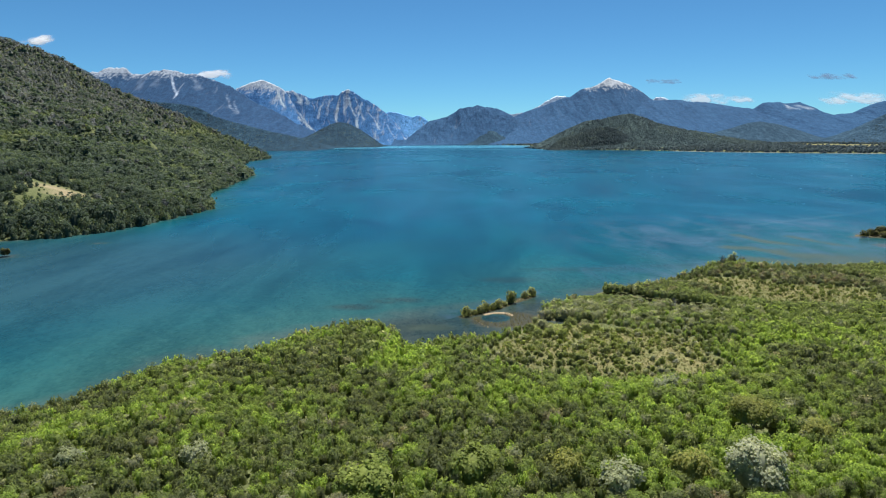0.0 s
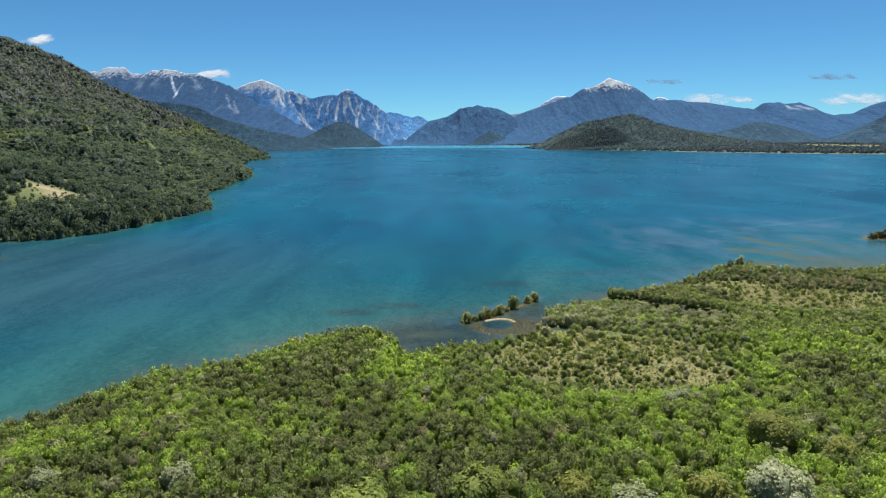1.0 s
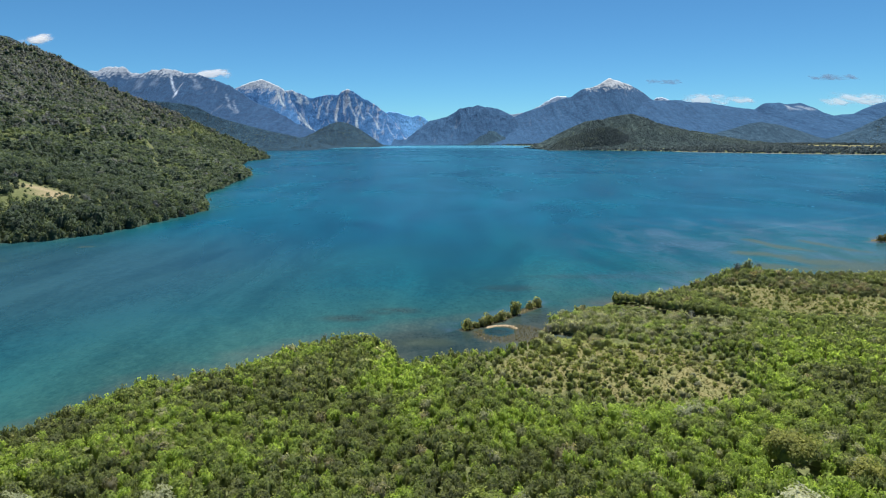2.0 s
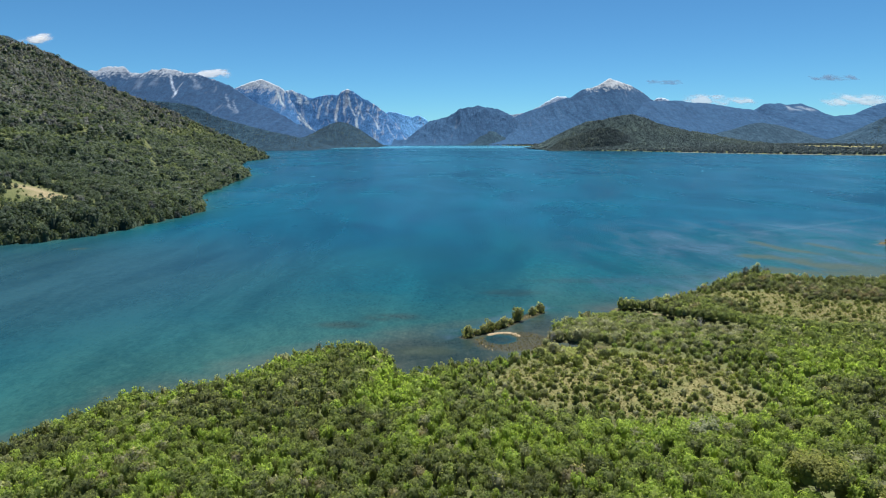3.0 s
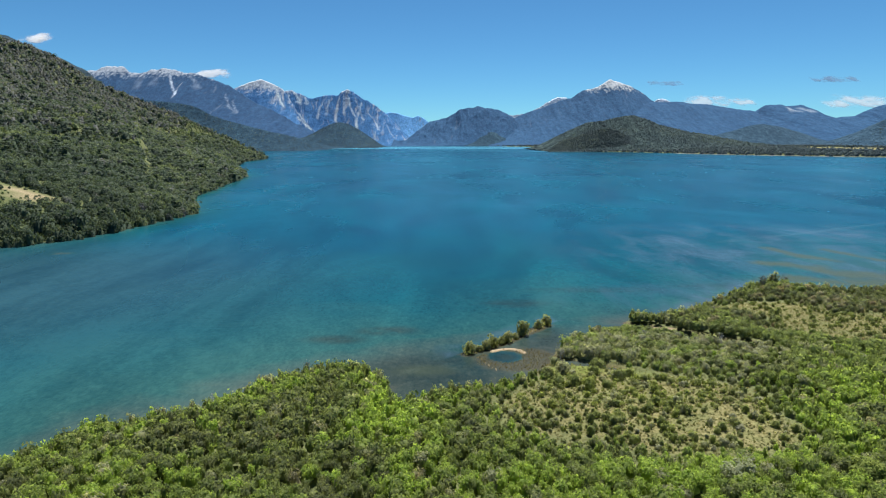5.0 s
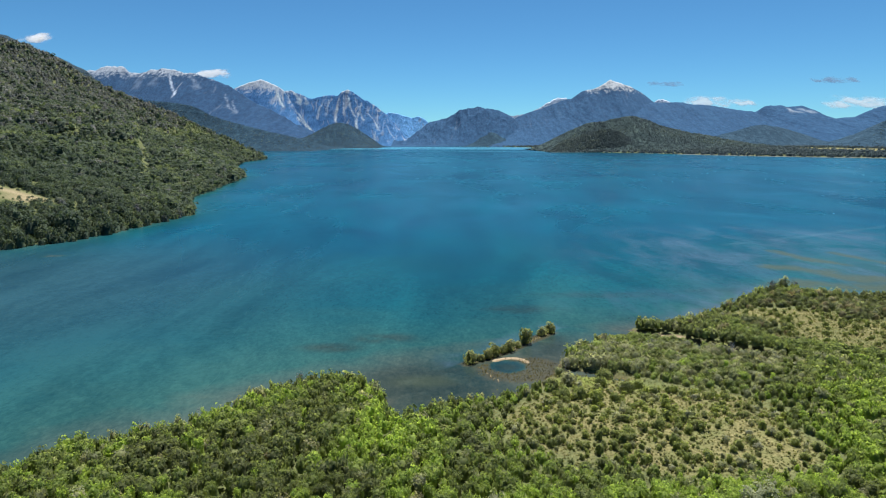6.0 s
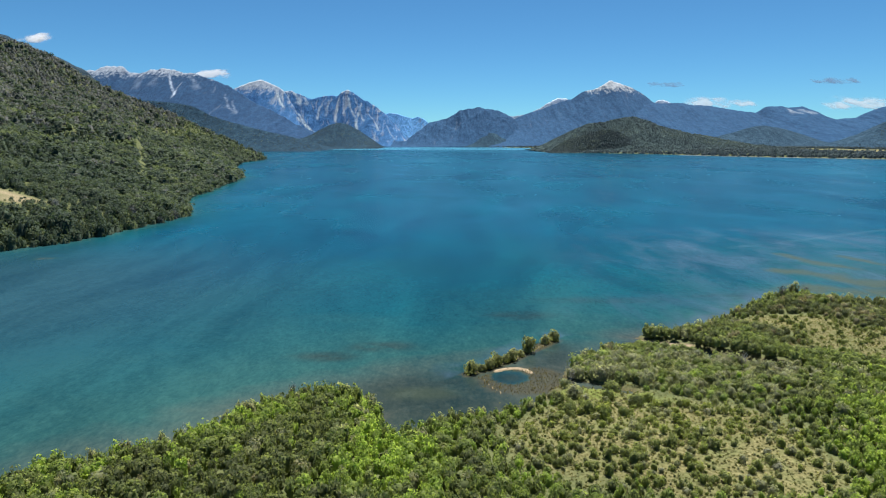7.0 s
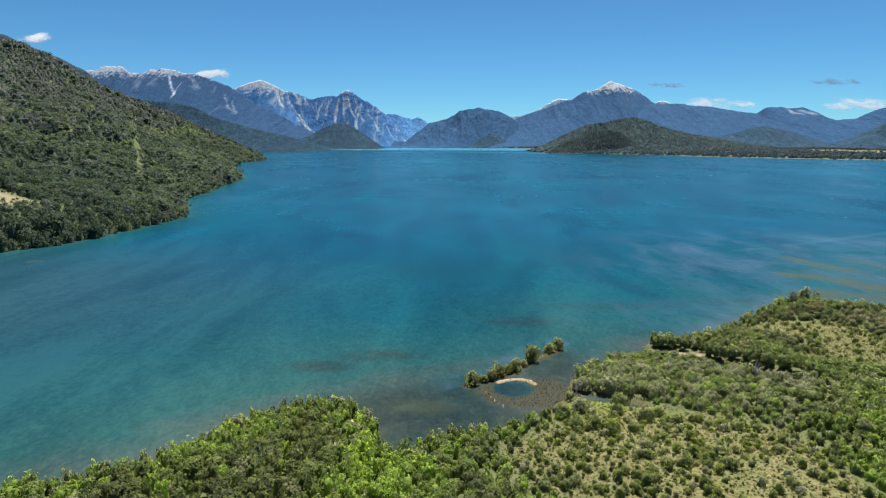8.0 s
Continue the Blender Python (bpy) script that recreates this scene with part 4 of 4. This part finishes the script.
tal = (1.75 + 1.05 * rad + rng.uniform(0, 0.7, sx.shape)) * np.where(plume, 1.03, 1.0) * np.where(sy > 165, 0.9, 1.0) * (0.5 + 0.5 * smooth(0.95, 1.7, edge)) * (1 - 0.25 * np.clip(heath, 0, 1))
bank = smooth(14, 6, line_distance(sx, sy, CHANNEL)) * (sy < 237 - 0.9 * sx) * (sx > 40)
tal = tal * (1 - 0.6 * bank) * (1 - 0.4 * smooth(5, 2, line_distance(sx, sy, CREEK)))
hue = np.where((bank > 0.3) & (sy < 177) & (rng.uniform(0, 1, sx.shape) < 0.5), rng.uniform(0.86, 0.95, sx.shape), hue)
lift = np.where(edge > 1.35, 0.9 * smooth(1.5, 5.0, land), 0.0)      # crowns meet above the undergrowth, raised so the gaps between draw less dark
sz, tal = sz + lift, np.maximum(tal - lift * 1.1, 1.3)
ball = (heath > 0.45) & ((hue > 0.72) | (east > 0.4)) & (sy > 118)
rad = np.where(ball, rad * (1.15 + 0.25 * smooth(48, 30, sx)), rad)
tal = np.where(ball, 1.3 * rad + 0.3, tal)
sz = np.where(ball, height(sx, sy), sz)
order = np.argsort(sy - 0.05 * np.abs(sx))
single = order[(np.abs(sx[order]) < 0.80 * sy[order] + 2) & (sy[order] > 71)][:290]
rest = np.ones(sx.shape, bool)
rest[single] = False
pos = np.stack([sx, sy, sz], -1)
close = rest & (sy < 118)
SHAPE_NEAR = [full_crown(dome_shape(400 + k, 7, 3, 0.74), crown_shape(100 + k, 24, 180, 0.108, 0.5 + 0.1 * (k % 3), 0.72, 0.65, 0.4, 0.58), 0.28) for k in range(8)]
SHAPE_MID = [full_crown(dome_shape(410 + k, 6, 3, 0.76), crown_shape(120 + k, 16, 98, 0.150, 0.5 + 0.1 * (k % 3), 0.7, 0.65, 0.4, 0.65), 0.25) for k in range(8)]
SHAPE_RIM = [full_crown(dome_shape(460 + k, 6, 3, 0.66), crown_shape(190 + k, 10, 130, 0.145, 0.8, 0.5, 0.8, 0.15, 0.8)) for k in range(6)]
SHAPE_BALL = [full_crown(dome_shape(470 + k, 7, 3, 0.70), crown_shape(210 + k, 10, 175, 0.112, 0.7, 0.36, 0.5, 0.22, 1.08, 0.2)) for k in range(6)]
scatter("scrub_near", pos[close], rad[close], tal[close], hue[close], SHAPE_NEAR, M_SCRUB, "dense bright green scrub with scattered grey bushes", "scrub")
far = rest & ~close & ~ball
rim = (land < 4.5) | (line_distance(sx, sy, CHANNEL) < 8) | (edge < 1.3)
scatter("scrub", pos[far & ~rim], rad[far & ~rim], tal[far & ~rim], hue[far & ~rim], SHAPE_MID, M_SCRUB, "dense green scrub reaching down to the lake shore", "scrub")
scatter("shore_scrub", pos[far & rim], 1.1 * rad[far & rim], tal[far & rim], hue[far & rim], SHAPE_RIM, M_SCRUB, "leafy green scrub at the edge of water and clearings", "scrub")
scatter("heath_bushes", pos[ball & rest], rad[ball & rest], tal[ball & rest], hue[ball & rest], SHAPE_BALL, M_SCRUB, "rounded grey-green bushes growing close together", "bushes")

bx, by = jittered(-80, 80, -50, 71, 2.3)
bz = height(bx, by)
n = len(bx)
bw = 1.25 + 0.8 * rng.uniform(0, 1, n)
scatter("scrub_behind", np.stack([bx, by, bz], -1), bw, 1.8 + bw, np.clip(0.4 + 0.4 * fbm(bx / 16, by / 16, 3, 20.0) + rng.normal(0, 0.2, n), 0.05, 0.9), [full_crown(dome_shape(450 + k, 6, 2, 0.78), crown_shape(150 + k, 10, 30, 0.25, 0.65, 0.6, 0.6, 0.35, 0.8)) for k in range(5)], M_SCRUB, "dense green scrub on the lakeside land", "scrub")

protos = [make_tree("shrub", (0, 0, -500), 1.0, 0.5, 140 + k, M_SCRUB_OB, "leafy green shrub in dense lakeside scrub", "shrub", 13, 640, 0.082, 0.6 + 0.12 * (k % 3), group="shrubs of the scrub") for k in range(6)]
for n, i in enumerate(single):
    s = Matrix.Translation(pos[i]) @ Matrix.Rotation(rng.uniform(0, 6.28), 4, "Z") @ Matrix.Diagonal((rad[i] / 0.5, rad[i] / 0.5, tal[i], 1))
    if n < 6:
        ob = protos[n]
        ob.matrix_world = s
    else:
        ob = copy_thing(protos[n % 6], Matrix())
        ob.matrix_basis = s

# tufts of grass in the clearings
qx, qy = jittered(8, 135, 110, 212, 0.6)
ok = (clearing_edge(qx, qy) < rng.uniform(0.9, 1.6, qx.shape)) & (rng.uniform(0, 1, qx.shape) < 0.85)
qx, qy = qx[ok], qy[ok]
qw = rng.uniform(0.16, 0.42, qx.shape)
scatter("grass_tufts", np.stack([qx, qy, height(qx, qy) - 0.03], -1), qw, qw * rng.uniform(0.5, 1.0, qx.shape), np.clip(0.5 + 0.5 * fbm(qx / 5, qy / 5, 3, 21.0) + rng.normal(0, 0.2, qx.shape), 0, 1), [crown_shape(180 + k, 3, 8, 0.45, 0.6, 0.4, 0.5, 0.1) for k in range(4)], M_TUFT, "dry yellowish grass tufts in the clearings", "grass")

# single bushes in the clearings
bx, by = jittered(8, 135, 112, 212, 1.08)
bz = height(bx, by)
ok = (clearing_mask(bx, by) > 0.5) & (lush_mask(bx, by) < 0.3) & (bz > 0.3) & (rng.uniform(0, 1, bx.shape) < np.where(bx > 84, 0.32, 0.74) - 0.56 * smooth(1.0, 0.6, np.hypot((bx - 50) / 11, (by - 131) / 9)))
bx, by, bz = bx[ok], by[ok], bz[ok]
bw = 0.24 + 0.86 * rng.uniform(0, 1, bx.shape) ** 2.0
bt = bw * rng.uniform(1.1, 1.9, bx.shape)
first = np.argsort(by)
first, others = first[:290], first[290:]
scatter("clearing_bushes", np.stack([bx, by, bz], -1)[others], bw[others], bt[others], rng.uniform(0, 1, len(others)) * np.where(bx[others] > 84, 0.25, 1.0), [crown_shape(170 + k, 5, 110, 0.2, 0.75, 0.55, 0.55, 0.3) for k in range(5)], M_OLIVE, "scattered olive-green bushes in dry grass", "bushes")
bprotos = [make_tree("bush", (0, 0, -500), 1.0, 0.5, 160 + k, M_OLIVE_OB, "small olive-green bush standing in dry grass", "bush", 6, 200, 0.15, 0.75, 0.0, group="bushes in the clearings", low=0.3) for k in range(5)]
for n, i in enumerate(first):
    s = Matrix.Translation((bx[i], by[i], bz[i])) @ Matrix.Rotation(rng.uniform(0, 6.28), 4, "Z") @ Matrix.Diagonal((bw[i] * 2, bw[i] * 2, bt[i], 1))
    if n < 5:
        bprotos[n].matrix_world = s
    else:
        ob = copy_thing(bprotos[n % 5], Matrix())
        ob.matrix_basis = s


def ground_at(x, y, sink=0.1):
    return (x, y, float(height(np.array([x]), np.array([y]))[0]) - sink)


# large trees that stand out of the scrub
make_tree("silver_tree", ground_at(43.3, 80.5), 7.8, 4.4, 201, M_WHITE_OB, "large rounded tree with pale silvery leaves above the scrub", "tree", 34, 4200, 0.050, 1.1, spread=0.85, low=0.3, lump=0.55, flat=1.0)
make_tree("bronze_tree", ground_at(51.0, 96.5), 7.0, 4.0, 202, M_BROWN_OB, "broad spreading tree with bronze-green leaves and dark underside", "tree", 26, 3000, 0.046, 0.55, 0.35, spread=0.85, lump=0.65, flat=0.9)
for (x, y, r), h, seed in (((17.1, 82.0, 2.8), 5.6, 203), ((3.7, 81.8, 3.6), 6.2, 204), ((34.6, 81.4, 3.0), 5.8, 205), ((-11.0, 79.0, 4.2), 6.2, 206), ((58.7, 92.2, 2.6), 5.2, 207), ((60, 112, 2.5), 5.0, 208)):
    make_tree("tree", ground_at(x, y), h, r, seed, M_BROWN_OB if seed % 2 else M_GREEN_OB, "dense rounded green tree standing above the scrub", "tree", 20, 1200, 0.075, 0.9, spread=0.75, low=0.4, lump=0.7, flat=0.8, group="larger trees in the scrub")
for (x, y, r), h, seed in (((24.3, 78.5, 3.4), 5.4, 211), ((-37.2, 86.4, 2.6), 5.0, 212), ((-56.0, 85.9, 2.4), 4.8, 213), ((42, 112, 2.5), 4.6, 214)):
    make_tree("pale_tree", ground_at(x, y), h, r, seed, M_PALE_OB, "pale grey-green leafy tree among the scrub", "tree", 16, 950, 0.08, 0.8, spread=0.75, lump=0.7, flat=0.8, group="pale trees in the scrub")

# trees on the spit and along the channel
for x, y, h, r, seed in ((6.3, 170.8, 3.0, 2.0, 221), (10.4, 173.6, 2.6, 1.6, 222), (12.2, 175.6, 3.2, 1.8, 223), (16.2, 178.9, 2.9, 2.0, 224), (18.6, 181.4, 1.6, 1.3, 228), (14.4, 177.4, 2.0, 1.5, 229), (8.4, 172.2, 1.7, 1.4, 230), (20.6, 184.0, 4.2, 1.9, 225), (25.6, 190.6, 2.6, 1.6, 226), (28.2, 192.4, 3.0, 1.8, 227)):
    make_tree("spit_tree", ground_at(x, y), h, r, seed, M_SPIT_OB, "small olive-green tree on a narrow flooded spit", "tree", 7, 320, 0.14, 0.7, 0.02, group="trees on the spit", low=0.2)

make_tree("shore_tree", ground_at(110, 230), 6.4, 2.4, 251, M_OLIVE_OB, "dark olive tree standing on the point beside bare snags", "tree", 12, 520, 0.11, 0.8, 0.1, spread=0.6, low=0.35, lump=0.8)

# rounded bushes beside the creek
ROUND_BUSHES = [(25.9, 157.3, 3.0, 2.1, 261), (32.0, 155.4, 2.2, 1.5, 262), (34.0, 159.8, 3.0, 2.1, 263), (22.0, 154.7, 2.5, 1.7, 264), (23.6, 150.4, 2.3, 1.6, 265), (26.9, 149.8, 2.5, 1.7, 266), (36.6, 152.4, 2.5, 1.7, 267), (39.3, 154.2, 1.9, 1.3, 268), (32.9, 148.3, 1.9, 1.3, 269), (29.1, 147.1, 2.8, 1.9, 270)]
for x, y, h, r, seed in ROUND_BUSHES:
    make_tree("rounded_bush", ground_at(x, y), h, r, seed, M_OLIVE_OB, "rounded grey-green bush on fresh grass beside a creek", "bush", 16, 620, 0.10, 0.75, 0.0, group="rounded bushes beside the creek", spread=0.6, low=0.25, lump=0.9)

# reeds standing in the flooded ground
n = 9000
qx, qy = rng.uniform(3, 32, n), rng.uniform(156, 196, n)
ok = marsh_mask(qx, qy) > rng.uniform(0.3, 1, n)
qx, qy = qx[ok], qy[ok]
n = len(qx)
a, tip = rng.uniform(0, 6.28, n), rng.normal(0, 0.22, (n, 2))
w, hgt = 0.08, rng.uniform(0.2, 0.5, n)
qz = np.maximum(height(qx, qy), 0.0) - 0.05
v = np.stack([np.stack([qx - w * np.cos(a), qy - w * np.sin(a), qz], -1), np.stack([qx + w * np.cos(a), qy + w * np.sin(a), qz], -1), np.stack([qx + tip[:, 0], qy + tip[:, 1], qz + hgt], -1)], 1)
tagged(new("reeds", mesh_from("reeds", v.reshape(-1, 3), np.arange(n * 3).reshape(-1, 3), M_REED)), "dry brown reeds in shallow water around a pond", "reeds", kind="stuff")

# bare dead trees along the shore
for x, y, h, seed in ((105.5, 228.5, 5.4, 241), (114, 231.5, 5.0, 242), (-29, 155.5, 4.0, 244), (-43, 139.5, 3.8, 245), (-51, 134, 4.0, 246), (27, 166, 3.6, 247), (48, 173, 4.6, 248), (66, 171, 4.4, 249)):
    foot = new("dead_tree")
    foot.matrix_world = Matrix.Translation(ground_at(x, y)) @ Matrix.Rotation(seed, 4, "Z")
    brown = seed < 244
    part("trunk", trunk_bmesh(h * 0.85, 0.12 if brown else 0.07, seed, 9, 0.24, M_BARK if brown else M_DEAD), foot)
    v, f = crown_shape(seed, 7, 420 if brown else 150, 0.07 if brown else 0.05, 0.8, 0.6, 1.5, 0.4)
    part("twigs", mesh_from("twigs", v * np.array([h * 0.27, h * 0.27, h / v[:, 2].max()]), f, M_BARK if brown else M_DEAD), foot)["kind"] = "stuff"
    tagged(foot, "brown withered tree standing above the lakeside scrub" if brown else "bare grey dead tree standing among lakeside scrub", "dead tree", "dead trees on the shore")

# pale beach along the plain
shore = [(760, 2040), (820, 1927), (921, 1780), (1022, 1679), (1134, 1582), (1300, 1510)]
bv, bf = [], []
for i, (x, y) in enumerate(shore):
    bv += [(x - 4, y - 4, -0.3), (x - 1, y - 1, 0.35), (x + 3, y + 4, 0.6)]
    if i:
        k = 3 * i
        bf += [(k - 3, k, k + 1, k - 2), (k - 2, k + 1, k + 2, k - 1)]
tagged(new("beach", mesh_from("beach", bv, bf, M_SAND)), "pale sandy beach along the wooded plain", "beach", kind="structure")

# small wooded islets
for x, y, h, r, seed in ((221, 306, 4.4, 3.8, 231), (227, 303, 4.0, 3.6, 232), (215, 304, 3.6, 3.2, 233), (209, 301, 3.2, 2.6, 234), (218, 300, 2.6, 2.8, 238), (223, 299, 2.8, 3.0, 239), (230, 312, 4.2, 3.6, 240), (-195, 268, 3.5, 2.6, 235), (204, 276, 1.8, 1.8, 236), (231, 308, 4.0, 3.0, 237)):
    make_tree("islet_bush", ground_at(x, y), h, r, seed, M_ISLET_OB, "dark bush growing on a low islet in the lake", "bush", 7, 240, 0.17, 0.6, 0.02, group="bushes on the islets", low=0.2)

# forest on the near hill
SHAPE_HILL = [full_crown(dome_shape(420 + k, 7, 2, 0.62, 0.75), crown_shape(300 + k, 10, 115, 0.130, 0.8 + 0.12 * (k % 3), 0.6, 0.45, 0.3, 0.85)) for k in range(7)]
SHAPE_SLOPE = [full_crown(dome_shape(425 + k, 6, 2, 0.70), crown_shape(310 + k, 7, 42, 0.22, 0.8 + 0.1 * (k % 3), 0.6, 0.5, 0.35, 0.85)) for k in range(7)]
SHAPE_FAR = [full_crown(dome_shape(430 + k, 5, 2, 0.80), crown_shape(320 + k, 5, 9, 0.36, 0.8 + 0.1 * (k % 3), 0.55, 0.4, 0.35)) for k in range(7)]
for name, y0, y1, step, shapes in (("hill_forest_near", 262, 470, 4.3, SHAPE_HILL), ("hill_forest_middle", 470, 760, 4.9, SHAPE_SLOPE), ("hill_forest_far", 760, 1760, 6.4, SHAPE_FAR)):
    hx, hy = jittered(-1350, -160, y0, y1, step)
    dist, _, side = crest_at(hx, hy)
    ok = (hx > -0.80 * hy - 40) & (inside_distance(hx, hy, HILL_LAND) > -4.6) & (meadow_mask(hx, hy) < 0.4) & ((side > 0) | (dist < 25))
    hx, hy = hx[ok], hy[ok]
    hz = np.maximum(height(hx, hy), 0.1)
    patchy = fbm(hx / 60, hy / 60, 3, 40.0)
    lush = fbm(hx / 28, hy / 28, 2, 41.0)
    hue = np.clip(0.38 + 0.48 * patchy + 0.32 * lush + rng.normal(0, 0.11, hx.shape), 0, 0.70)
    hue = np.where(rng.uniform(0, 1, hx.shape) < 0.05 + 0.85 * smooth(35, 120, hz), rng.uniform(0.82, 1.0, hx.shape), hue)
    big = rng.uniform(0.7, 1.25, hx.shape) * (1 + 0.35 * fbm(hx / 22, hy / 22, 2, 42.0))
    glade = smooth(0.30, 0.42, fbm(hx / 34, hy / 60, 3, 43.0)) * smooth(170, 90, hz) * smooth(9, 18, hz)
    big = big * (1 - 0.2 * glade)
    hue = np.where(glade > 0.5, rng.uniform(0.70, 0.80, hx.shape), hue)
    giant = (rng.uniform(0, 1, hx.shape) < np.where(hy < 470, 0.2, 0.12)) & (glade < 0.3)
    big = np.where(giant, big * 1.45, big) * (1 - 0.62 * smooth(3.0, 1.3, hill_meadow(hx, hy)) * (hy - 0.2 * hx < 432))
    hue = np.where(giant, rng.uniform(0.0, 0.3, hx.shape), hue)
    scatter(name, np.stack([hx, hy, hz - 0.4 + 0.9 * (hy > 470)], -1), step * np.where(hy > 760, 0.72, 0.82) * big, step * big * rng.uniform(0.85, 1.25, hx.shape) * (1 + 0.45 * smooth(12, 3, hz) * (hy < 470)), hue, shapes, M_FOREST, "dark green native forest covering the hillside", "forest")

# low bushes on the hill meadow
mx, my = jittered(-262, -222, 350, 406, 3.2)
ok = (meadow_mask(mx, my) > 0.5) & (rng.uniform(0, 1, mx.shape) < 0.25)
mx, my = mx[ok], my[ok]
mw = rng.uniform(0.7, 1.8, mx.shape)
scatter("meadow_bushes", np.stack([mx, my, height(mx, my) - 0.1], -1), mw, mw * 1.1, rng.uniform(0.3, 0.78, mx.shape), SHAPE_HILL, M_FOREST, "low green bushes on a dry hillside meadow", "bushes")

# woods on the far headlands and the plain
SHAPE_DOT = [dome_shape(440 + k, 5, 2, 0.95, 1.0, 0.2) for k in range(7)]
fx, fy = jittered(400, 2300, 1560, 3300, 16.0)
ok = (inside_distance(fx, fy, FAR_LAND) > 1.5) & (meadow_mask(fx, fy) < np.where(rng.uniform(0, 1, fx.shape) < 0.05, 2.0, 0.35)) & (fx < 0.80 * fy) & (vnoise(fx / 120, fy / 120, 50) < 0.85)
fx, fy = fx[ok], fy[ok]
gx2, gy2 = jittered(-200, 760, 3000, 4560, 22)
ok = inside_distance(gx2, gy2, FAR_LAND) > 8
fx, fy = np.concatenate([fx, gx2[ok]]), np.concatenate([fy, gy2[ok]])
fz = height(fx, fy)
scatter("plain_woods", np.stack([fx, fy, fz], -1), rng.uniform(4, 8, fx.shape), rng.uniform(4, 9, fx.shape), np.clip(0.35 + 0.4 * fbm(fx / 150, fy / 150, 3, 44.0), 0, 1), SHAPE_DOT, M_HAZED_WOODS, "dark woods on the plain beside the lake", "forest")
for k, (S, Ym, Zm, T) in enumerate((PH, PF, HA, HB, PR, PK)):
    n = (3600, 1800, 1700, 1700, 1000, 700)[k]
    fi, fj = rng.uniform(7.3, S.shape[0] - 1.01, n), rng.uniform(0, S.shape[1] - 1.01, n)
    i, j = fi.astype(int), fj.astype(int)
    a, b = fi - i, fj - j
    p = np.stack([(1 - a) * ((1 - b) * M[i, j] + b * M[i, j + 1]) + a * ((1 - b) * M[i + 1, j] + b * M[i + 1, j + 1]) for M in (S, Ym, Zm)], -1)
    p = p[p[:, 2] > 1.0] - np.array([0, 0, 1.2])
    size = rng.uniform(2.4, 5.2, len(p)) * (0.85 if k > 1 else 1.0)
    scatter("headland_woods", p, size, size * rng.uniform(0.7, 1.2, len(p)), np.clip(0.42 + 0.55 * fbm(p[:, 0] / 90, p[:, 2] / 40, 3, 46.0 + k) + rng.normal(0, 0.08, len(p)), 0, 1), SHAPE_DOT, M_HAZED_WOODS, "dark woods on a distant headland", "forest")


# ---------------------------------------------------------------- clouds
def cloud(at, wide, high, density, seed, label, mat=None):
    """Two lumpy shells, back to back, thinning out to nothing at a ragged rim."""
    u, v = np.meshgrid(np.linspace(-1, 1, 64), np.linspace(-1, 1, 24))
    aspect = wide / high
    puff = fbm(u * aspect * 0.9, v * 1.3 + 0.25 * u * aspect, 5, seed)
    streak = fbm(u * aspect * 0.35, v * 3.0 - 0.3 * u * aspect, 4, seed + 0.5)
    d = 0.62 - 0.95 * (u ** 2 + v ** 2) + 0.75 * puff + 0.45 * streak - 0.25 * smooth(-0.2, -0.6, v)
    d = np.clip(d, 0, 1) * smooth(1.0, 0.75, np.abs(u)) * smooth(1.0, 0.7, np.abs(v))
    veil = density * smooth(0.0, 0.75, d)
    thick = 0.5 * high * np.sqrt(d)
    side = np.stack([u * wide, 1.3 * v * high - 0.35 * thick, v * high], -1).reshape(-1, 3)
    back = np.stack([u * wide, 1.3 * v * high + 0.35 * thick + 1.0, v * high], -1).reshape(-1, 3)
    f = grid_faces(64, 24)
    f = f[veil.ravel()[f].max(1) > 0.004]
    ob = new("cloud", mesh_from("cloud", np.concatenate([side, back]), np.concatenate([f, f[:, ::-1] + len(side)]), mat or M_CLOUD, {"veil": np.concatenate([veil.ravel(), veil.ravel()])}))
    ob.location = at
    tagged(ob, label, "cloud")


cloud((-3103, 4900, 806), 190, 74, 0.8, 1.0, "small white cloud in a clear blue sky")
cloud((-1800, 4940, 545), 190, 62, 0.6, 2.0, "small white cloud above the mountain range")
cloud((2190, 4940, 326), 350, 66, 0.42, 3.0, "long flat white cloud above the far plateau")
cloud((3285, 4940, 322), 420, 80, 0.42, 4.0, "broken white cloud above the far plateau")
cloud((3040, 4900, 486), 230, 44, 0.5, 5.0, "thin grey wisp of cloud", M_WISP)
cloud((1700, 4900, 464), 200, 38, 0.42, 6.0, "thin grey wisp of cloud", M_WISP)
